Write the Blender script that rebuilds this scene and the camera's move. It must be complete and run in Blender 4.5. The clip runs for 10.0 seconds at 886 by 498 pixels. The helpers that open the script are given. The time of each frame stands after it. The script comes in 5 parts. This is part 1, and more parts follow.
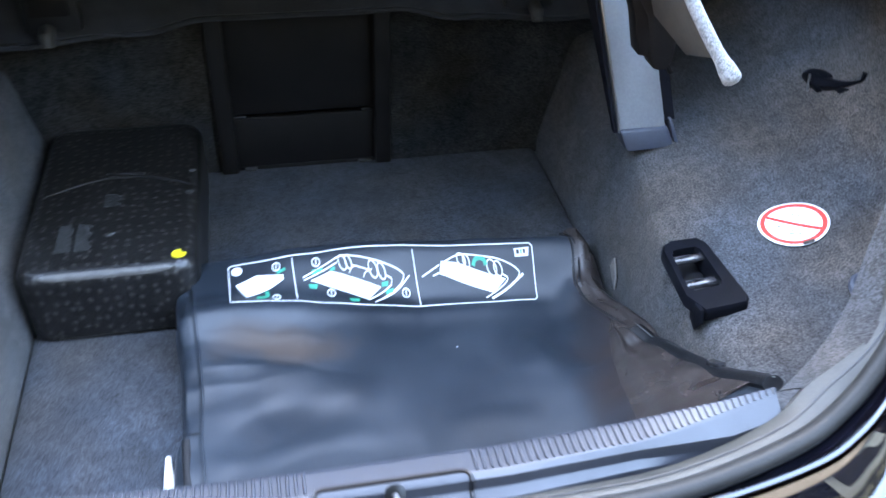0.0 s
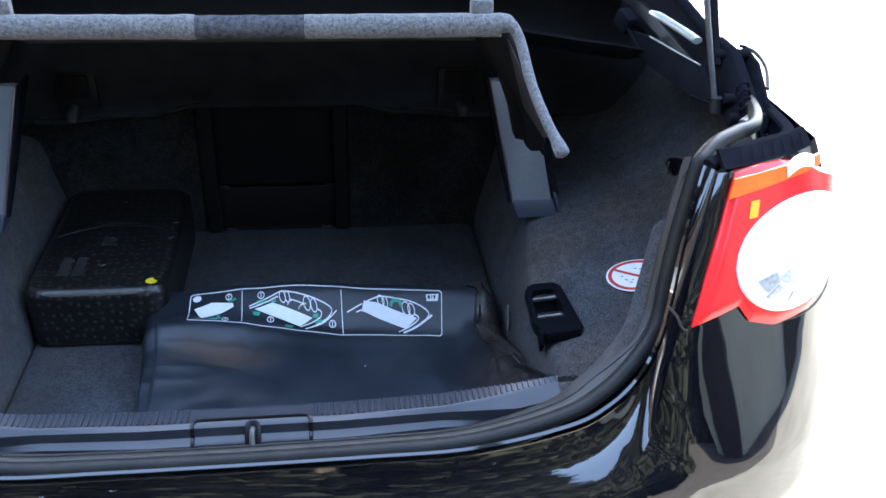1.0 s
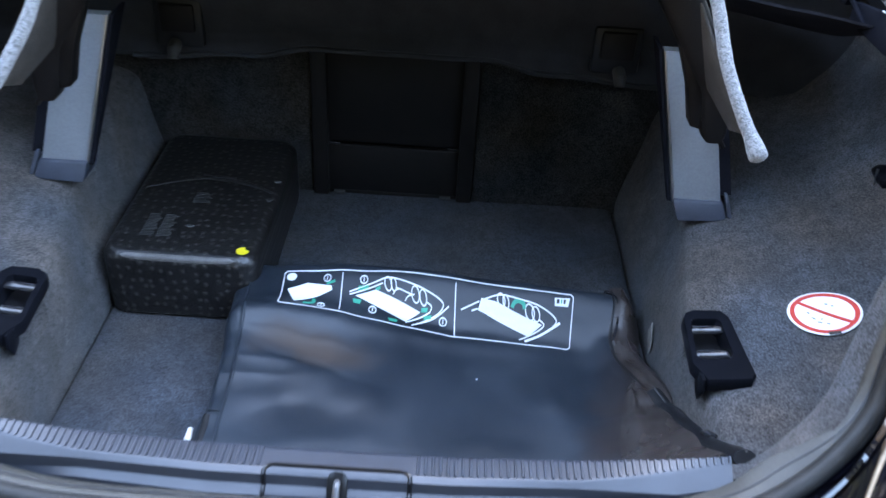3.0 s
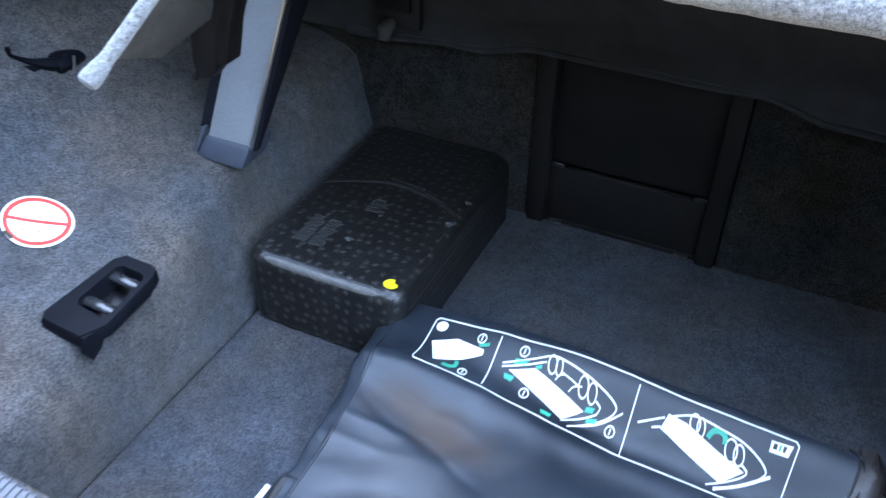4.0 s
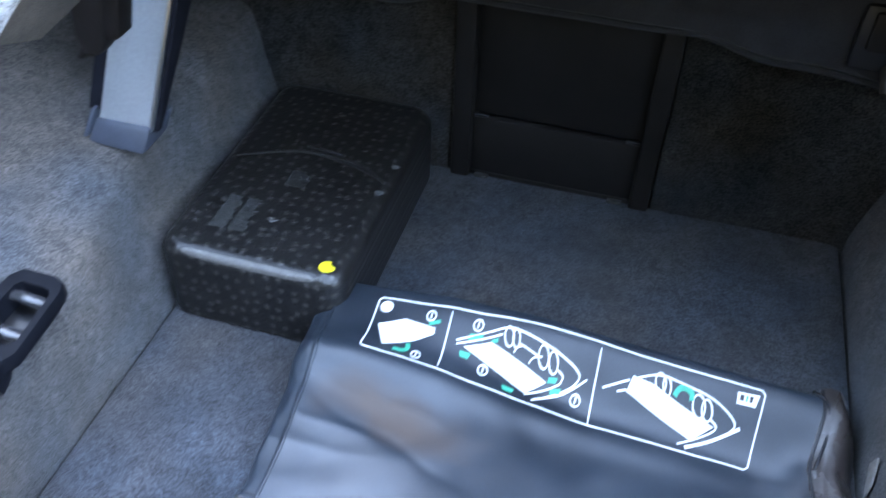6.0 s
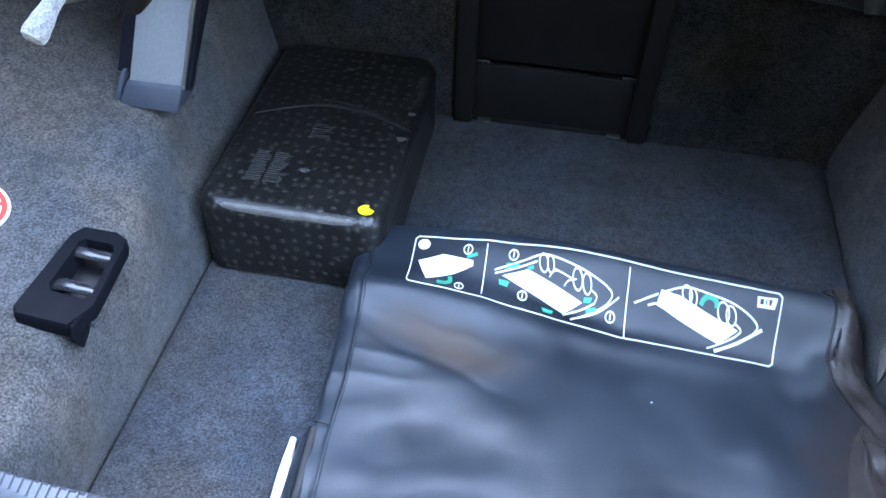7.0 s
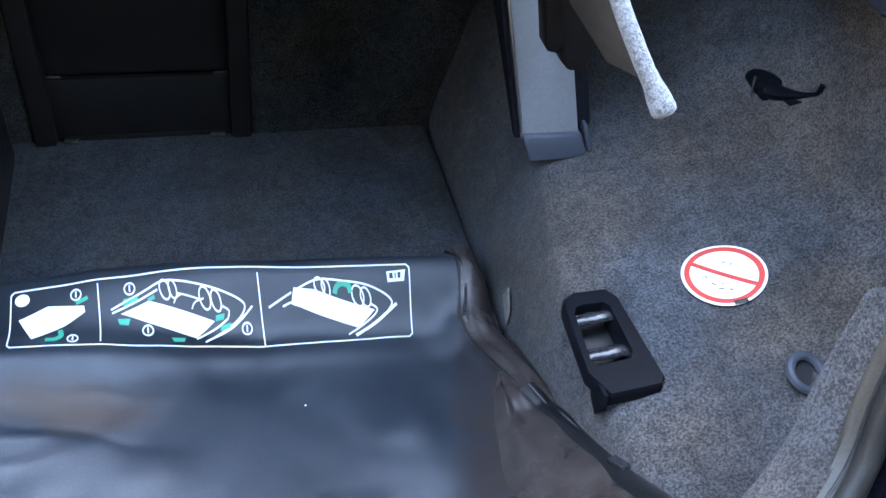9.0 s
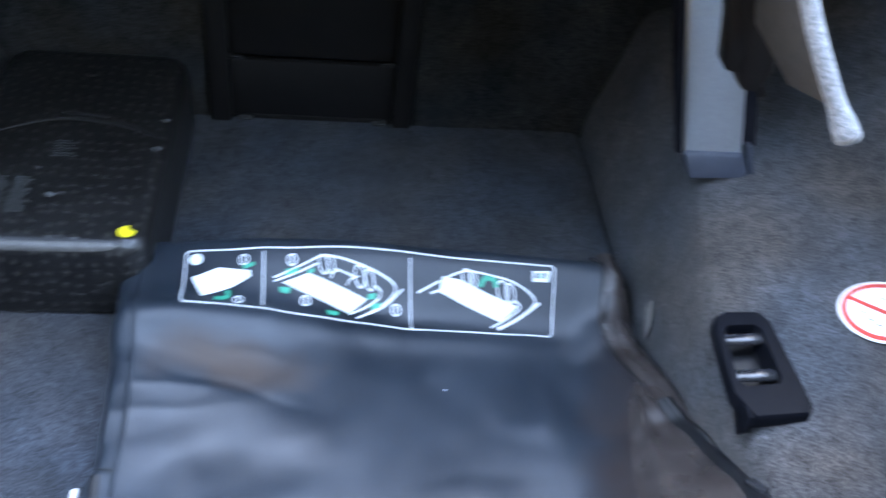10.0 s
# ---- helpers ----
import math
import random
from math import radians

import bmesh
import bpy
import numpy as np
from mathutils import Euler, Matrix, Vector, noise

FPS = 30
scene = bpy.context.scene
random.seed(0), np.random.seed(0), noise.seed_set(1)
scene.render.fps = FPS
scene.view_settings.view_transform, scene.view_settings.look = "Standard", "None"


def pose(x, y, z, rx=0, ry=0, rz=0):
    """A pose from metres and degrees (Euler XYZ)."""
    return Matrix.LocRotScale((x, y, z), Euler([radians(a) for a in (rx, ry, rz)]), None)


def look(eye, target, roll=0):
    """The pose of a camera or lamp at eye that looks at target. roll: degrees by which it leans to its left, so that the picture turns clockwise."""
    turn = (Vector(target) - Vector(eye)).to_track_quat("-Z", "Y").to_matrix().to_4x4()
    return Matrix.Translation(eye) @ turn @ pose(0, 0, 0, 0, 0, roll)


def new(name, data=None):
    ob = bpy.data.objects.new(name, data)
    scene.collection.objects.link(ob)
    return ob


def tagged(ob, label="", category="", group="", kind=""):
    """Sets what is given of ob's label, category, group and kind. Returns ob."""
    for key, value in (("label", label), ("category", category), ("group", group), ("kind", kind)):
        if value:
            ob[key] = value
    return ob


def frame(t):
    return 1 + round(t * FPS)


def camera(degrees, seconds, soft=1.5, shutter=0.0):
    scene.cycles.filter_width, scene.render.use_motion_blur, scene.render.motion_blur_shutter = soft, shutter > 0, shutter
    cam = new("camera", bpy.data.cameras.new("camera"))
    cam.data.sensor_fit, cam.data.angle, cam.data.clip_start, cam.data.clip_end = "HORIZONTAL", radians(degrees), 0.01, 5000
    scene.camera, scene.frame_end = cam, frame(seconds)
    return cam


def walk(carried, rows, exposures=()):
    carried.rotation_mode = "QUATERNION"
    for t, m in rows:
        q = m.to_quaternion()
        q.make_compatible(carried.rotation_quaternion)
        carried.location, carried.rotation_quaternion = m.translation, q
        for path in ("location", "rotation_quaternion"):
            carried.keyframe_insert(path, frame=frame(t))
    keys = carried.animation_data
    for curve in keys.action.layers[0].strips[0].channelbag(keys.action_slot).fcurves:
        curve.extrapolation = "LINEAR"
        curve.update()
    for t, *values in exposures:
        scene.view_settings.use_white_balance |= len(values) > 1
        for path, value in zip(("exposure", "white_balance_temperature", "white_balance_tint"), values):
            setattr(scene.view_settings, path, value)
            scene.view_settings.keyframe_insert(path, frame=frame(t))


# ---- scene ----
cam = camera(53.4, 10.0, shutter=0.5)
PATH = [
    (0, (-0.062, 0.452, 1.406), (0.285, 1.983, 0.167), 2.3),
    (0.3, (0.0, 0.325, 1.448), (0.215, 1.898, 0.231), 2.2),
    (0.5, (0.039, 0.239, 1.465), (0.237, 1.844, 0.289), 1.1),
    (1, (0.124, 0.092, 1.493), (0.361, 1.794, 0.469), 2.1),
    (1.1, (0.114, 0.069, 1.49), (0.328, 1.781, 0.479), 1.6),
    (1.5, (0.129, 0.048, 1.523), (0.196, 1.786, 0.535), -0.4),
    (2, (0.109, 0.028, 1.493), (0.054, 1.753, 0.483), 0.1),
    (2.2, (0.103, 0.063, 1.459), (0.027, 1.798, 0.467), 1.4),
    (3.3, (0.099, 0.471, 1.404), (0.116, 2.086, 0.225), 4.1),
    (3.5, (0.141, 0.538, 1.376), (-0.063, 2.155, 0.217), 4.0),
    (4, (0.223, 0.708, 1.358), (-0.442, 2.143, 0.134), 0.9),
    (4.5, (0.136, 0.819, 1.322), (-0.378, 2.251, 0.024), 5.7),
    (5, (0.073, 0.915, 1.311), (-0.395, 2.26, -0.094), 3.3),
    (5.5, (0.067, 0.893, 1.333), (-0.193, 2.322, -0.042), 4.2),
    (6, (0.118, 0.775, 1.348), (-0.258, 2.207, 0.004), 2.2),
    (6.2, (0.125, 0.757, 1.342), (-0.293, 2.14, -0.041), 1.4),
    (7.3, (-0.024, 0.663, 1.352), (-0.137, 2.099, -0.035), 4.0),
    (7.5, (-0.029, 0.671, 1.349), (-0.071, 2.1, -0.05), 6.1),
    (8, (-0.007, 0.71, 1.34), (0.215, 2.104, -0.077), 9.3),
    (8.5, (0.055, 0.735, 1.363), (0.468, 2.114, -0.026), 7.5),
    (9, (0.075, 0.737, 1.361), (0.582, 2.086, -0.025), 9.7),
    (9.5, (0.069, 0.73, 1.36), (0.549, 2.098, -0.018), 9.6),
    (10, (0.017, 0.717, 1.365), (0.285, 2.118, -0.037), 9.2),
]
walk(cam, [(t, look(eye, target, roll)) for t, eye, target, roll in PATH],
     [(0.0, 5.79, 7750, 10), (0.5, 5.29, 7400, 10), (1.0, 4.14, 7000, 10), (1.5, 4.14, 6900, 10), (2.0, 4.29, 6900, 10), (2.3, 4.54, 7000, 10), (3.3, 5.29, 7500, 10), (3.6, 5.47, 7500, 10), (4.5, 5.62, 7500, 10), (5.5, 5.87, 7750, 10), (6.2, 5.87, 7550, 10), (7.3, 5.64, 7450, 10), (8.5, 5.39, 7600, 10), (10.0, 5.44, 7700, 10)])

# ---- world, sun, exposure ----
world = bpy.data.worlds.new("world")
scene.world = world
world.use_nodes = True
wt = world.node_tree
sky = wt.nodes.new("ShaderNodeTexSky")
sky.sky_type = "NISHITA"
sky.sun_disc = False
SUN_EL, SUN_AZ = radians(44), radians(9)      # azimuth from +y towards +x
sky.sun_elevation, sky.sun_rotation = SUN_EL, SUN_AZ
wt.links.new(sky.outputs[0], wt.nodes["Background"].inputs[0])
wt.nodes["Background"].inputs[1].default_value = 0.15
sun_data = bpy.data.lights.new("sun", "SUN")
sun_data.energy, sun_data.angle, sun_data.color = 4.0, radians(0.6), (1.0, 0.95, 0.87)
sun = new("sun", sun_data)
to_sun = Vector((math.sin(SUN_AZ) * math.cos(SUN_EL), math.cos(SUN_AZ) * math.cos(SUN_EL), math.sin(SUN_EL)))
sun.matrix_world = look(to_sun * 20, (0, 0, 0))


# ---- materials ----
def material(name, color, rough=0.6, metal=0.0, vary=0.15, scale=40.0, fine=400.0, bump=0.0, bump_scale=None,
             spec=0.5, coat=0.0, second=None, sheen=0.0, clear=0.0):
    """Principled surface whose colour varies at two scales, with fine relief."""
    m = bpy.data.materials.new(name)
    m.use_nodes = True
    t = m.node_tree
    p = t.nodes["Principled BSDF"]
    p.inputs["Roughness"].default_value = rough
    p.inputs["Metallic"].default_value = metal
    p.inputs["Specular IOR Level"].default_value = spec
    p.inputs["Coat Weight"].default_value = coat
    p.inputs["Coat Roughness"].default_value = 0.03
    p.inputs["Coat IOR"].default_value = 1.85
    p.inputs["Sheen Weight"].default_value = sheen
    p.inputs["Sheen Roughness"].default_value = 0.6
    p.inputs["Transmission Weight"].default_value = clear
    tc = t.nodes.new("ShaderNodeTexCoord")
    n1, n2 = t.nodes.new("ShaderNodeTexNoise"), t.nodes.new("ShaderNodeTexNoise")
    n1.inputs["Scale"].default_value, n1.inputs["Detail"].default_value = scale, 4
    n2.inputs["Scale"].default_value, n2.inputs["Detail"].default_value = fine, 3
    for n in (n1, n2):
        t.links.new(tc.outputs["Object"], n.inputs["Vector"])
    mix = t.nodes.new("ShaderNodeMath")
    mix.operation = "MULTIPLY_ADD"
    mix.inputs[1].default_value = 0.5
    half = t.nodes.new("ShaderNodeMath")
    half.operation = "MULTIPLY"
    half.inputs[1].default_value = 0.5
    t.links.new(n1.outputs["Fac"], half.inputs[0])
    t.links.new(n2.outputs["Fac"], mix.inputs[0])
    t.links.new(half.outputs[0], mix.inputs[2])
    ramp = t.nodes.new("ShaderNodeValToRGB")
    ramp.color_ramp.elements[0].position, ramp.color_ramp.elements[1].position = 0.34, 0.66
    lo = [c * (1 - vary) for c in color]
    hi = list(second) if second else [min(1, c * (1 + vary)) for c in color]
    ramp.color_ramp.elements[0].color, ramp.color_ramp.elements[1].color = (*lo, 1), (*hi, 1)
    t.links.new(mix.outputs[0], ramp.inputs[0])
    t.links.new(ramp.outputs[0], p.inputs["Base Color"])
    if bump:
        b = t.nodes.new("ShaderNodeBump")
        b.inputs["Strength"].default_value, b.inputs["Distance"].default_value = 1.0, bump
        src = n2
        if bump_scale:
            src = t.nodes.new("ShaderNodeTexNoise")
            src.inputs["Scale"].default_value, src.inputs["Detail"].default_value = bump_scale, 3
            t.links.new(tc.outputs["Object"], src.inputs["Vector"])
        t.links.new(src.outputs["Fac"], b.inputs["Height"])
        t.links.new(b.outputs[0], p.inputs["Normal"])
    return m


def scuffed(m, lo, hi, scale, wrinkle):
    """Uneven gloss in cloudy smears, and soft shallow wrinkles in the relief."""
    t = m.node_tree
    p = t.nodes["Principled BSDF"]
    tc = next(n for n in t.nodes if n.type == "TEX_COORD")
    n, w = t.nodes.new("ShaderNodeTexNoise"), t.nodes.new("ShaderNodeTexNoise")
    n.inputs["Scale"].default_value, n.inputs["Detail"].default_value, n.inputs["Distortion"].default_value = scale, 5, 0.4
    w.inputs["Scale"].default_value, w.inputs["Detail"].default_value, w.inputs["Distortion"].default_value = scale * 1.6, 2.5, 0.3
    r = t.nodes.new("ShaderNodeMapRange")
    r.inputs["From Min"].default_value, r.inputs["From Max"].default_value = 0.35, 0.65
    r.inputs["To Min"].default_value, r.inputs["To Max"].default_value = lo, hi
    b = t.nodes.new("ShaderNodeBump")
    b.inputs["Strength"].default_value, b.inputs["Distance"].default_value = 1.0, wrinkle
    t.links.new(tc.outputs["Object"], n.inputs["Vector"])
    t.links.new(tc.outputs["Object"], w.inputs["Vector"])
    t.links.new(n.outputs["Fac"], r.inputs["Value"])
    t.links.new(r.outputs[0], p.inputs["Roughness"])
    t.links.new(w.outputs["Fac"], b.inputs["Height"])
    old = p.inputs["Normal"].links
    if old:
        t.links.new(old[0].from_socket, b.inputs["Normal"])
    crease, c = t.nodes.new("ShaderNodeTexNoise"), t.nodes.new("ShaderNodeBump")
    crease.noise_type = "RIDGED_MULTIFRACTAL"
    crease.inputs["Scale"].default_value, crease.inputs["Detail"].default_value, crease.inputs["Distortion"].default_value = scale * 0.7, 4.0, 0.8
    c.inputs["Strength"].default_value, c.inputs["Distance"].default_value = 1.0, wrinkle * 3.0
    t.links.new(tc.outputs["Object"], crease.inputs["Vector"])
    t.links.new(crease.outputs["Fac"], c.inputs["Height"])
    t.links.new(b.outputs[0], c.inputs["Normal"])
    t.links.new(c.outputs[0], p.inputs["Normal"])
    return m


def dotted(m, scale, strength):
    """Adds small round dimples to a material's relief and colour."""
    t = m.node_tree
    p = t.nodes["Principled BSDF"]
    tc = next(n for n in t.nodes if n.type == "TEX_COORD")
    split = t.nodes.new("ShaderNodeSeparateXYZ")
    t.links.new(tc.outputs["Object"], split.inputs[0])
    geo, facing = t.nodes.new("ShaderNodeNewGeometry"), t.nodes.new("ShaderNodeSeparateXYZ")
    t.links.new(geo.outputs["True Normal"], facing.inputs[0])
    spots = []
    for across in ("Y", "Z"):
        at, v, r = t.nodes.new("ShaderNodeCombineXYZ"), t.nodes.new("ShaderNodeTexVoronoi"), t.nodes.new("ShaderNodeMapRange")
        t.links.new(split.outputs["X"], at.inputs["X"])
        t.links.new(split.outputs[across], at.inputs["Y"])
        v.voronoi_dimensions = "2D"
        v.inputs["Scale"].default_value, v.inputs["Randomness"].default_value = scale, 0.55
        r.inputs["From Min"].default_value, r.inputs["From Max"].default_value = 0.08, 0.30
        r.inputs["To Min"].default_value, r.inputs["To Max"].default_value = 1.0, 0.0
        t.links.new(at.outputs[0], v.inputs["Vector"])
        t.links.new(v.outputs["Distance"], r.inputs["Value"])
        spots.append(r)
    up = t.nodes.new("ShaderNodeMath")
    up.operation = "GREATER_THAN"
    up.inputs[1].default_value = 0.6
    t.links.new(facing.outputs["Z"], up.inputs[0])
    r = t.nodes.new("ShaderNodeMix")
    t.links.new(up.outputs[0], r.inputs[0])
    t.links.new(spots[1].outputs[0], r.inputs[2])
    t.links.new(spots[0].outputs[0], r.inputs[3])
    b = t.nodes.new("ShaderNodeBump")
    b.inputs["Strength"].default_value, b.inputs["Distance"].default_value = 0.9, strength
    t.links.new(r.outputs[0], b.inputs["Height"])
    old = p.inputs["Normal"].links
    if old:
        t.links.new(old[0].from_socket, b.inputs["Normal"])
    t.links.new(b.outputs[0], p.inputs["Normal"])
    base = p.inputs["Base Color"].links[0].from_socket
    mx = t.nodes.new("ShaderNodeMix")
    mx.data_type = "RGBA"
    mx.inputs[7].default_value = (0.040, 0.036, 0.033, 1)
    t.links.new(r.outputs[0], mx.inputs[0])
    t.links.new(base, mx.inputs[6])
    t.links.new(mx.outputs[2], p.inputs["Base Color"])
    return m


def carpet(name, lo, hi, fibre=270.0, sheen=0.10):
    """Needle-felt carpet: speckled fibres, with broad brushed patches."""
    m = material(name, lo, 0.95, spec=0.08, sheen=sheen)
    t = m.node_tree
    p = t.nodes["Principled BSDF"]
    tc = next(n for n in t.nodes if n.type == "TEX_COORD")
    f, g, h = (t.nodes.new("ShaderNodeTexNoise") for _ in range(3))
    for n, sc, de in ((f, fibre, 3), (g, 13.0, 3), (h, fibre * 2.2, 2)):
        n.inputs["Scale"].default_value, n.inputs["Detail"].default_value = sc, de
        t.links.new(tc.outputs["Object"], n.inputs["Vector"])
    f.inputs["Roughness"].default_value = 0.65
    f.inputs["Distortion"].default_value = 0.1
    ramp = t.nodes.new("ShaderNodeValToRGB")
    ramp.color_ramp.elements[0].position, ramp.color_ramp.elements[1].position = 0.40, 0.64
    ramp.color_ramp.elements[0].color, ramp.color_ramp.elements[1].color = (*lo, 1), (*hi, 1)
    # clumps of fibre a centimetre or so across, mixed into the speckle
    k = t.nodes.new("ShaderNodeTexNoise")
    k.inputs["Scale"].default_value, k.inputs["Detail"].default_value = 70.0, 4
    t.links.new(tc.outputs["Object"], k.inputs["Vector"])
    ad = t.nodes.new("ShaderNodeMath")
    ad.operation = "MULTIPLY_ADD"
    ad.inputs[1].default_value = 0.78
    hf = t.nodes.new("ShaderNodeMath")
    hf.operation = "MULTIPLY"
    hf.inputs[1].default_value = 0.22
    t.links.new(k.outputs["Fac"], hf.inputs[0])
    t.links.new(f.outputs["Fac"], ad.inputs[0])
    t.links.new(hf.outputs[0], ad.inputs[2])
    t.links.new(ad.outputs[0], ramp.inputs[0])
    # faint warm and cool drifts of the dye
    w = t.nodes.new("ShaderNodeTexNoise")
    w.inputs["Scale"].default_value = 6.0
    t.links.new(tc.outputs["Object"], w.inputs["Vector"])
    tint = t.nodes.new("ShaderNodeValToRGB")
    tint.color_ramp.elements[0].position, tint.color_ramp.elements[1].position = 0.35, 0.65
    tint.color_ramp.elements[0].color, tint.color_ramp.elements[1].color = (1.14, 1.0, 0.88, 1), (0.88, 1.0, 1.14, 1)
    t.links.new(w.outputs["Fac"], tint.inputs[0])
    mt = t.nodes.new("ShaderNodeMix")
    mt.data_type, mt.blend_type = "RGBA", "MULTIPLY"
    mt.inputs[0].default_value = 1.0
    t.links.new(ramp.outputs[0], mt.inputs[6])
    t.links.new(tint.outputs[0], mt.inputs[7])
    r = t.nodes.new("ShaderNodeMapRange")
    r.inputs["From Min"].default_value, r.inputs["From Max"].default_value = 0.3, 0.7
    r.inputs["To Min"].default_value, r.inputs["To Max"].default_value = 0.72, 1.28
    t.links.new(g.outputs["Fac"], r.inputs["Value"])
    mx = t.nodes.new("ShaderNodeMix")
    mx.data_type, mx.blend_type = "RGBA", "MULTIPLY"
    mx.inputs[0].default_value = 1.0
    t.links.new(mt.outputs[2], mx.inputs[6])
    t.links.new(r.outputs[0], mx.inputs[7])
    t.links.new(mx.outputs[2], p.inputs["Base Color"])
    b = t.nodes.new("ShaderNodeBump")
    b.inputs["Strength"].default_value, b.inputs["Distance"].default_value = 1.0, 0.0022
    t.links.new(h.outputs["Fac"], b.inputs["Height"])
    t.links.new(b.outputs[0], p.inputs["Normal"])
    return m


CARPET = carpet("carpet", (0.021, 0.0202, 0.0198), (0.104, 0.099, 0.096), 370.0)
CARPET_FLOOR = carpet("floor_carpet", (0.0150, 0.0157, 0.0172), (0.068, 0.071, 0.078), 370.0)
CARPET_BACK = carpet("dark_carpet", (0.018, 0.0177, 0.0172), (0.066, 0.0645, 0.062), 370.0, 0.0)
FELT = material("grey_felt", (0.10, 0.10, 0.102), 0.95, vary=0.5, scale=190, fine=480, bump=0.002, second=(0.27, 0.27, 0.27), spec=0.1, sheen=0.4)
FELT_DARK = material("worn_felt", (0.06, 0.06, 0.068), 0.9, vary=0.4, scale=120, fine=520, bump=0.0015, second=(0.14, 0.14, 0.155), spec=0.15)
CLOTH_DARK = material("black_cloth", (0.040, 0.041, 0.047), 0.85, vary=0.3, scale=20, fine=700, bump=0.0006, spec=0.2, sheen=0.1)
BAG_VINYL = scuffed(material("bag_vinyl", (0.0130, 0.0175, 0.0240), 0.30, vary=0.3, scale=9, fine=900, bump=0.0003, second=(0.022, 0.029, 0.038), spec=0.5), 0.32, 0.43, 9.0, 0.0008)


def dusty(m, centre, radii, colour, amount, rough_to=0.8, gloss_to=0.1):
    """A dry, matt smear of dust of uneven outline on a material."""
    t = m.node_tree
    p = t.nodes["Principled BSDF"]
    tc = next(n for n in t.nodes if n.type == "TEX_COORD")
    warp = t.nodes.new("ShaderNodeTexNoise")
    warp.inputs["Scale"].default_value, warp.inputs["Detail"].default_value = 16.0, 4
    t.links.new(tc.outputs["Object"], warp.inputs["Vector"])
    shift = t.nodes.new("ShaderNodeVectorMath")
    shift.operation = "MULTIPLY_ADD"
    shift.inputs[1].default_value = (0.09, 0.05, 0.0)
    t.links.new(warp.outputs["Color"], shift.inputs[0])
    t.links.new(tc.outputs["Object"], shift.inputs[2])
    mp = t.nodes.new("ShaderNodeMapping")
    mp.vector_type = "TEXTURE"
    mp.inputs["Location"].default_value = (centre[0] + 0.045, centre[1] + 0.025, centre[2])
    mp.inputs["Rotation"].default_value = (0, 0, radians(-8))
    mp.inputs["Scale"].default_value = radii
    t.links.new(shift.outputs[0], mp.inputs["Vector"])
    ball = t.nodes.new("ShaderNodeTexGradient")
    ball.gradient_type = "SPHERICAL"
    t.links.new(mp.outputs[0], ball.inputs["Vector"])
    r = t.nodes.new("ShaderNodeMapRange")
    r.inputs["From Min"].default_value, r.inputs["From Max"].default_value = 0.0, 0.65
    r.inputs["To Min"].default_value, r.inputs["To Max"].default_value = 0.0, amount
    t.links.new(ball.outputs["Fac"], r.inputs["Value"])
    mx = t.nodes.new("ShaderNodeMix")
    mx.data_type = "RGBA"
    mx.inputs[7].default_value = (*colour, 1)
    t.links.new(r.outputs[0], mx.inputs[0])
    t.links.new(p.inputs["Base Color"].links[0].from_socket, mx.inputs[6])
    t.links.new(mx.outputs[2], p.inputs["Base Color"])
    rough = t.nodes.new("ShaderNodeMix")
    rough.inputs[3].default_value = rough_to
    t.links.new(r.outputs[0], rough.inputs[0])
    t.links.new(p.inputs["Roughness"].links[0].from_socket, rough.inputs[2])
    t.links.new(rough.outputs[0], p.inputs["Roughness"])
    dull = t.nodes.new("ShaderNodeMapRange")
    dull.inputs["To Min"].default_value = p.inputs["Specular IOR Level"].default_value
    dull.inputs["To Max"].default_value = gloss_to
    t.links.new(r.outputs[0], dull.inputs["Value"])
    t.links.new(dull.outputs[0], p.inputs["Specular IOR Level"])
    return m


dusty(BAG_VINYL, (0.400, 1.20, 0.52), (0.10, 0.30, 0.20), (0.027, 0.0195, 0.0175), 1.0, 0.32, 0.5)
dusty(BAG_VINYL, (-0.085, 1.352, 0.55), (0.120, 0.042, 0.08), (0.058, 0.042, 0.034), 0.95, 0.5, 0.22)
BAG_SEAM = material("bag_seam", (0.008, 0.008, 0.009), 0.4, vary=0.3, scale=60, fine=800, bump=0.0004)
PRINT_WHITE = material("white_print", (0.82, 0.82, 0.82), 0.55, vary=0.06, scale=80, fine=600)
PRINT_GREEN = material("green_print", (0.02, 0.36, 0.22), 0.55, vary=0.15, scale=80, fine=600)
BOX_BLACK = dotted(material("case_shell", (0.009, 0.0085, 0.0083), 0.32, vary=0.35, scale=22, fine=260, bump=0.0006, second=(0.016, 0.0145, 0.0135), spec=0.5), 58, 0.0007)
# much paler than the shell: the highlight on the worn edge, as colour
BOX_EDGE_SHINE = material("case_edge_highlight", (0.10, 0.092, 0.085), 0.38, vary=0.3, scale=60, fine=500, bump=0.0004)
BOX_SEAM = material("case_lid_seam", (0.018, 0.017, 0.016), 0.30, vary=0.4, scale=60, fine=500, bump=0.0004)
BOX_PRINT = material("case_print", (0.040, 0.039, 0.037), 0.55, vary=0.5, scale=200, fine=700)
BOX_MARK = material("case_marks", (0.085, 0.083, 0.080), 0.6, vary=0.4, scale=90, fine=500)
KNOB = material("knob_plastic", (0.048, 0.047, 0.046), 0.6, vary=0.3, scale=90, fine=500)
YELLOW = material("yellow_paper", (0.78, 0.60, 0.02), 0.6, vary=0.06, scale=50, fine=300)
STICKER_WHITE = material("sticker_white", (0.80, 0.79, 0.77), 0.5, vary=0.05, scale=60, fine=300)
STICKER_RED = material("sticker_red", (0.54, 0.040, 0.026), 0.5, vary=0.08, scale=60, fine=300)
STICKER_INK = material("sticker_ink", (0.03, 0.03, 0.03), 0.6)
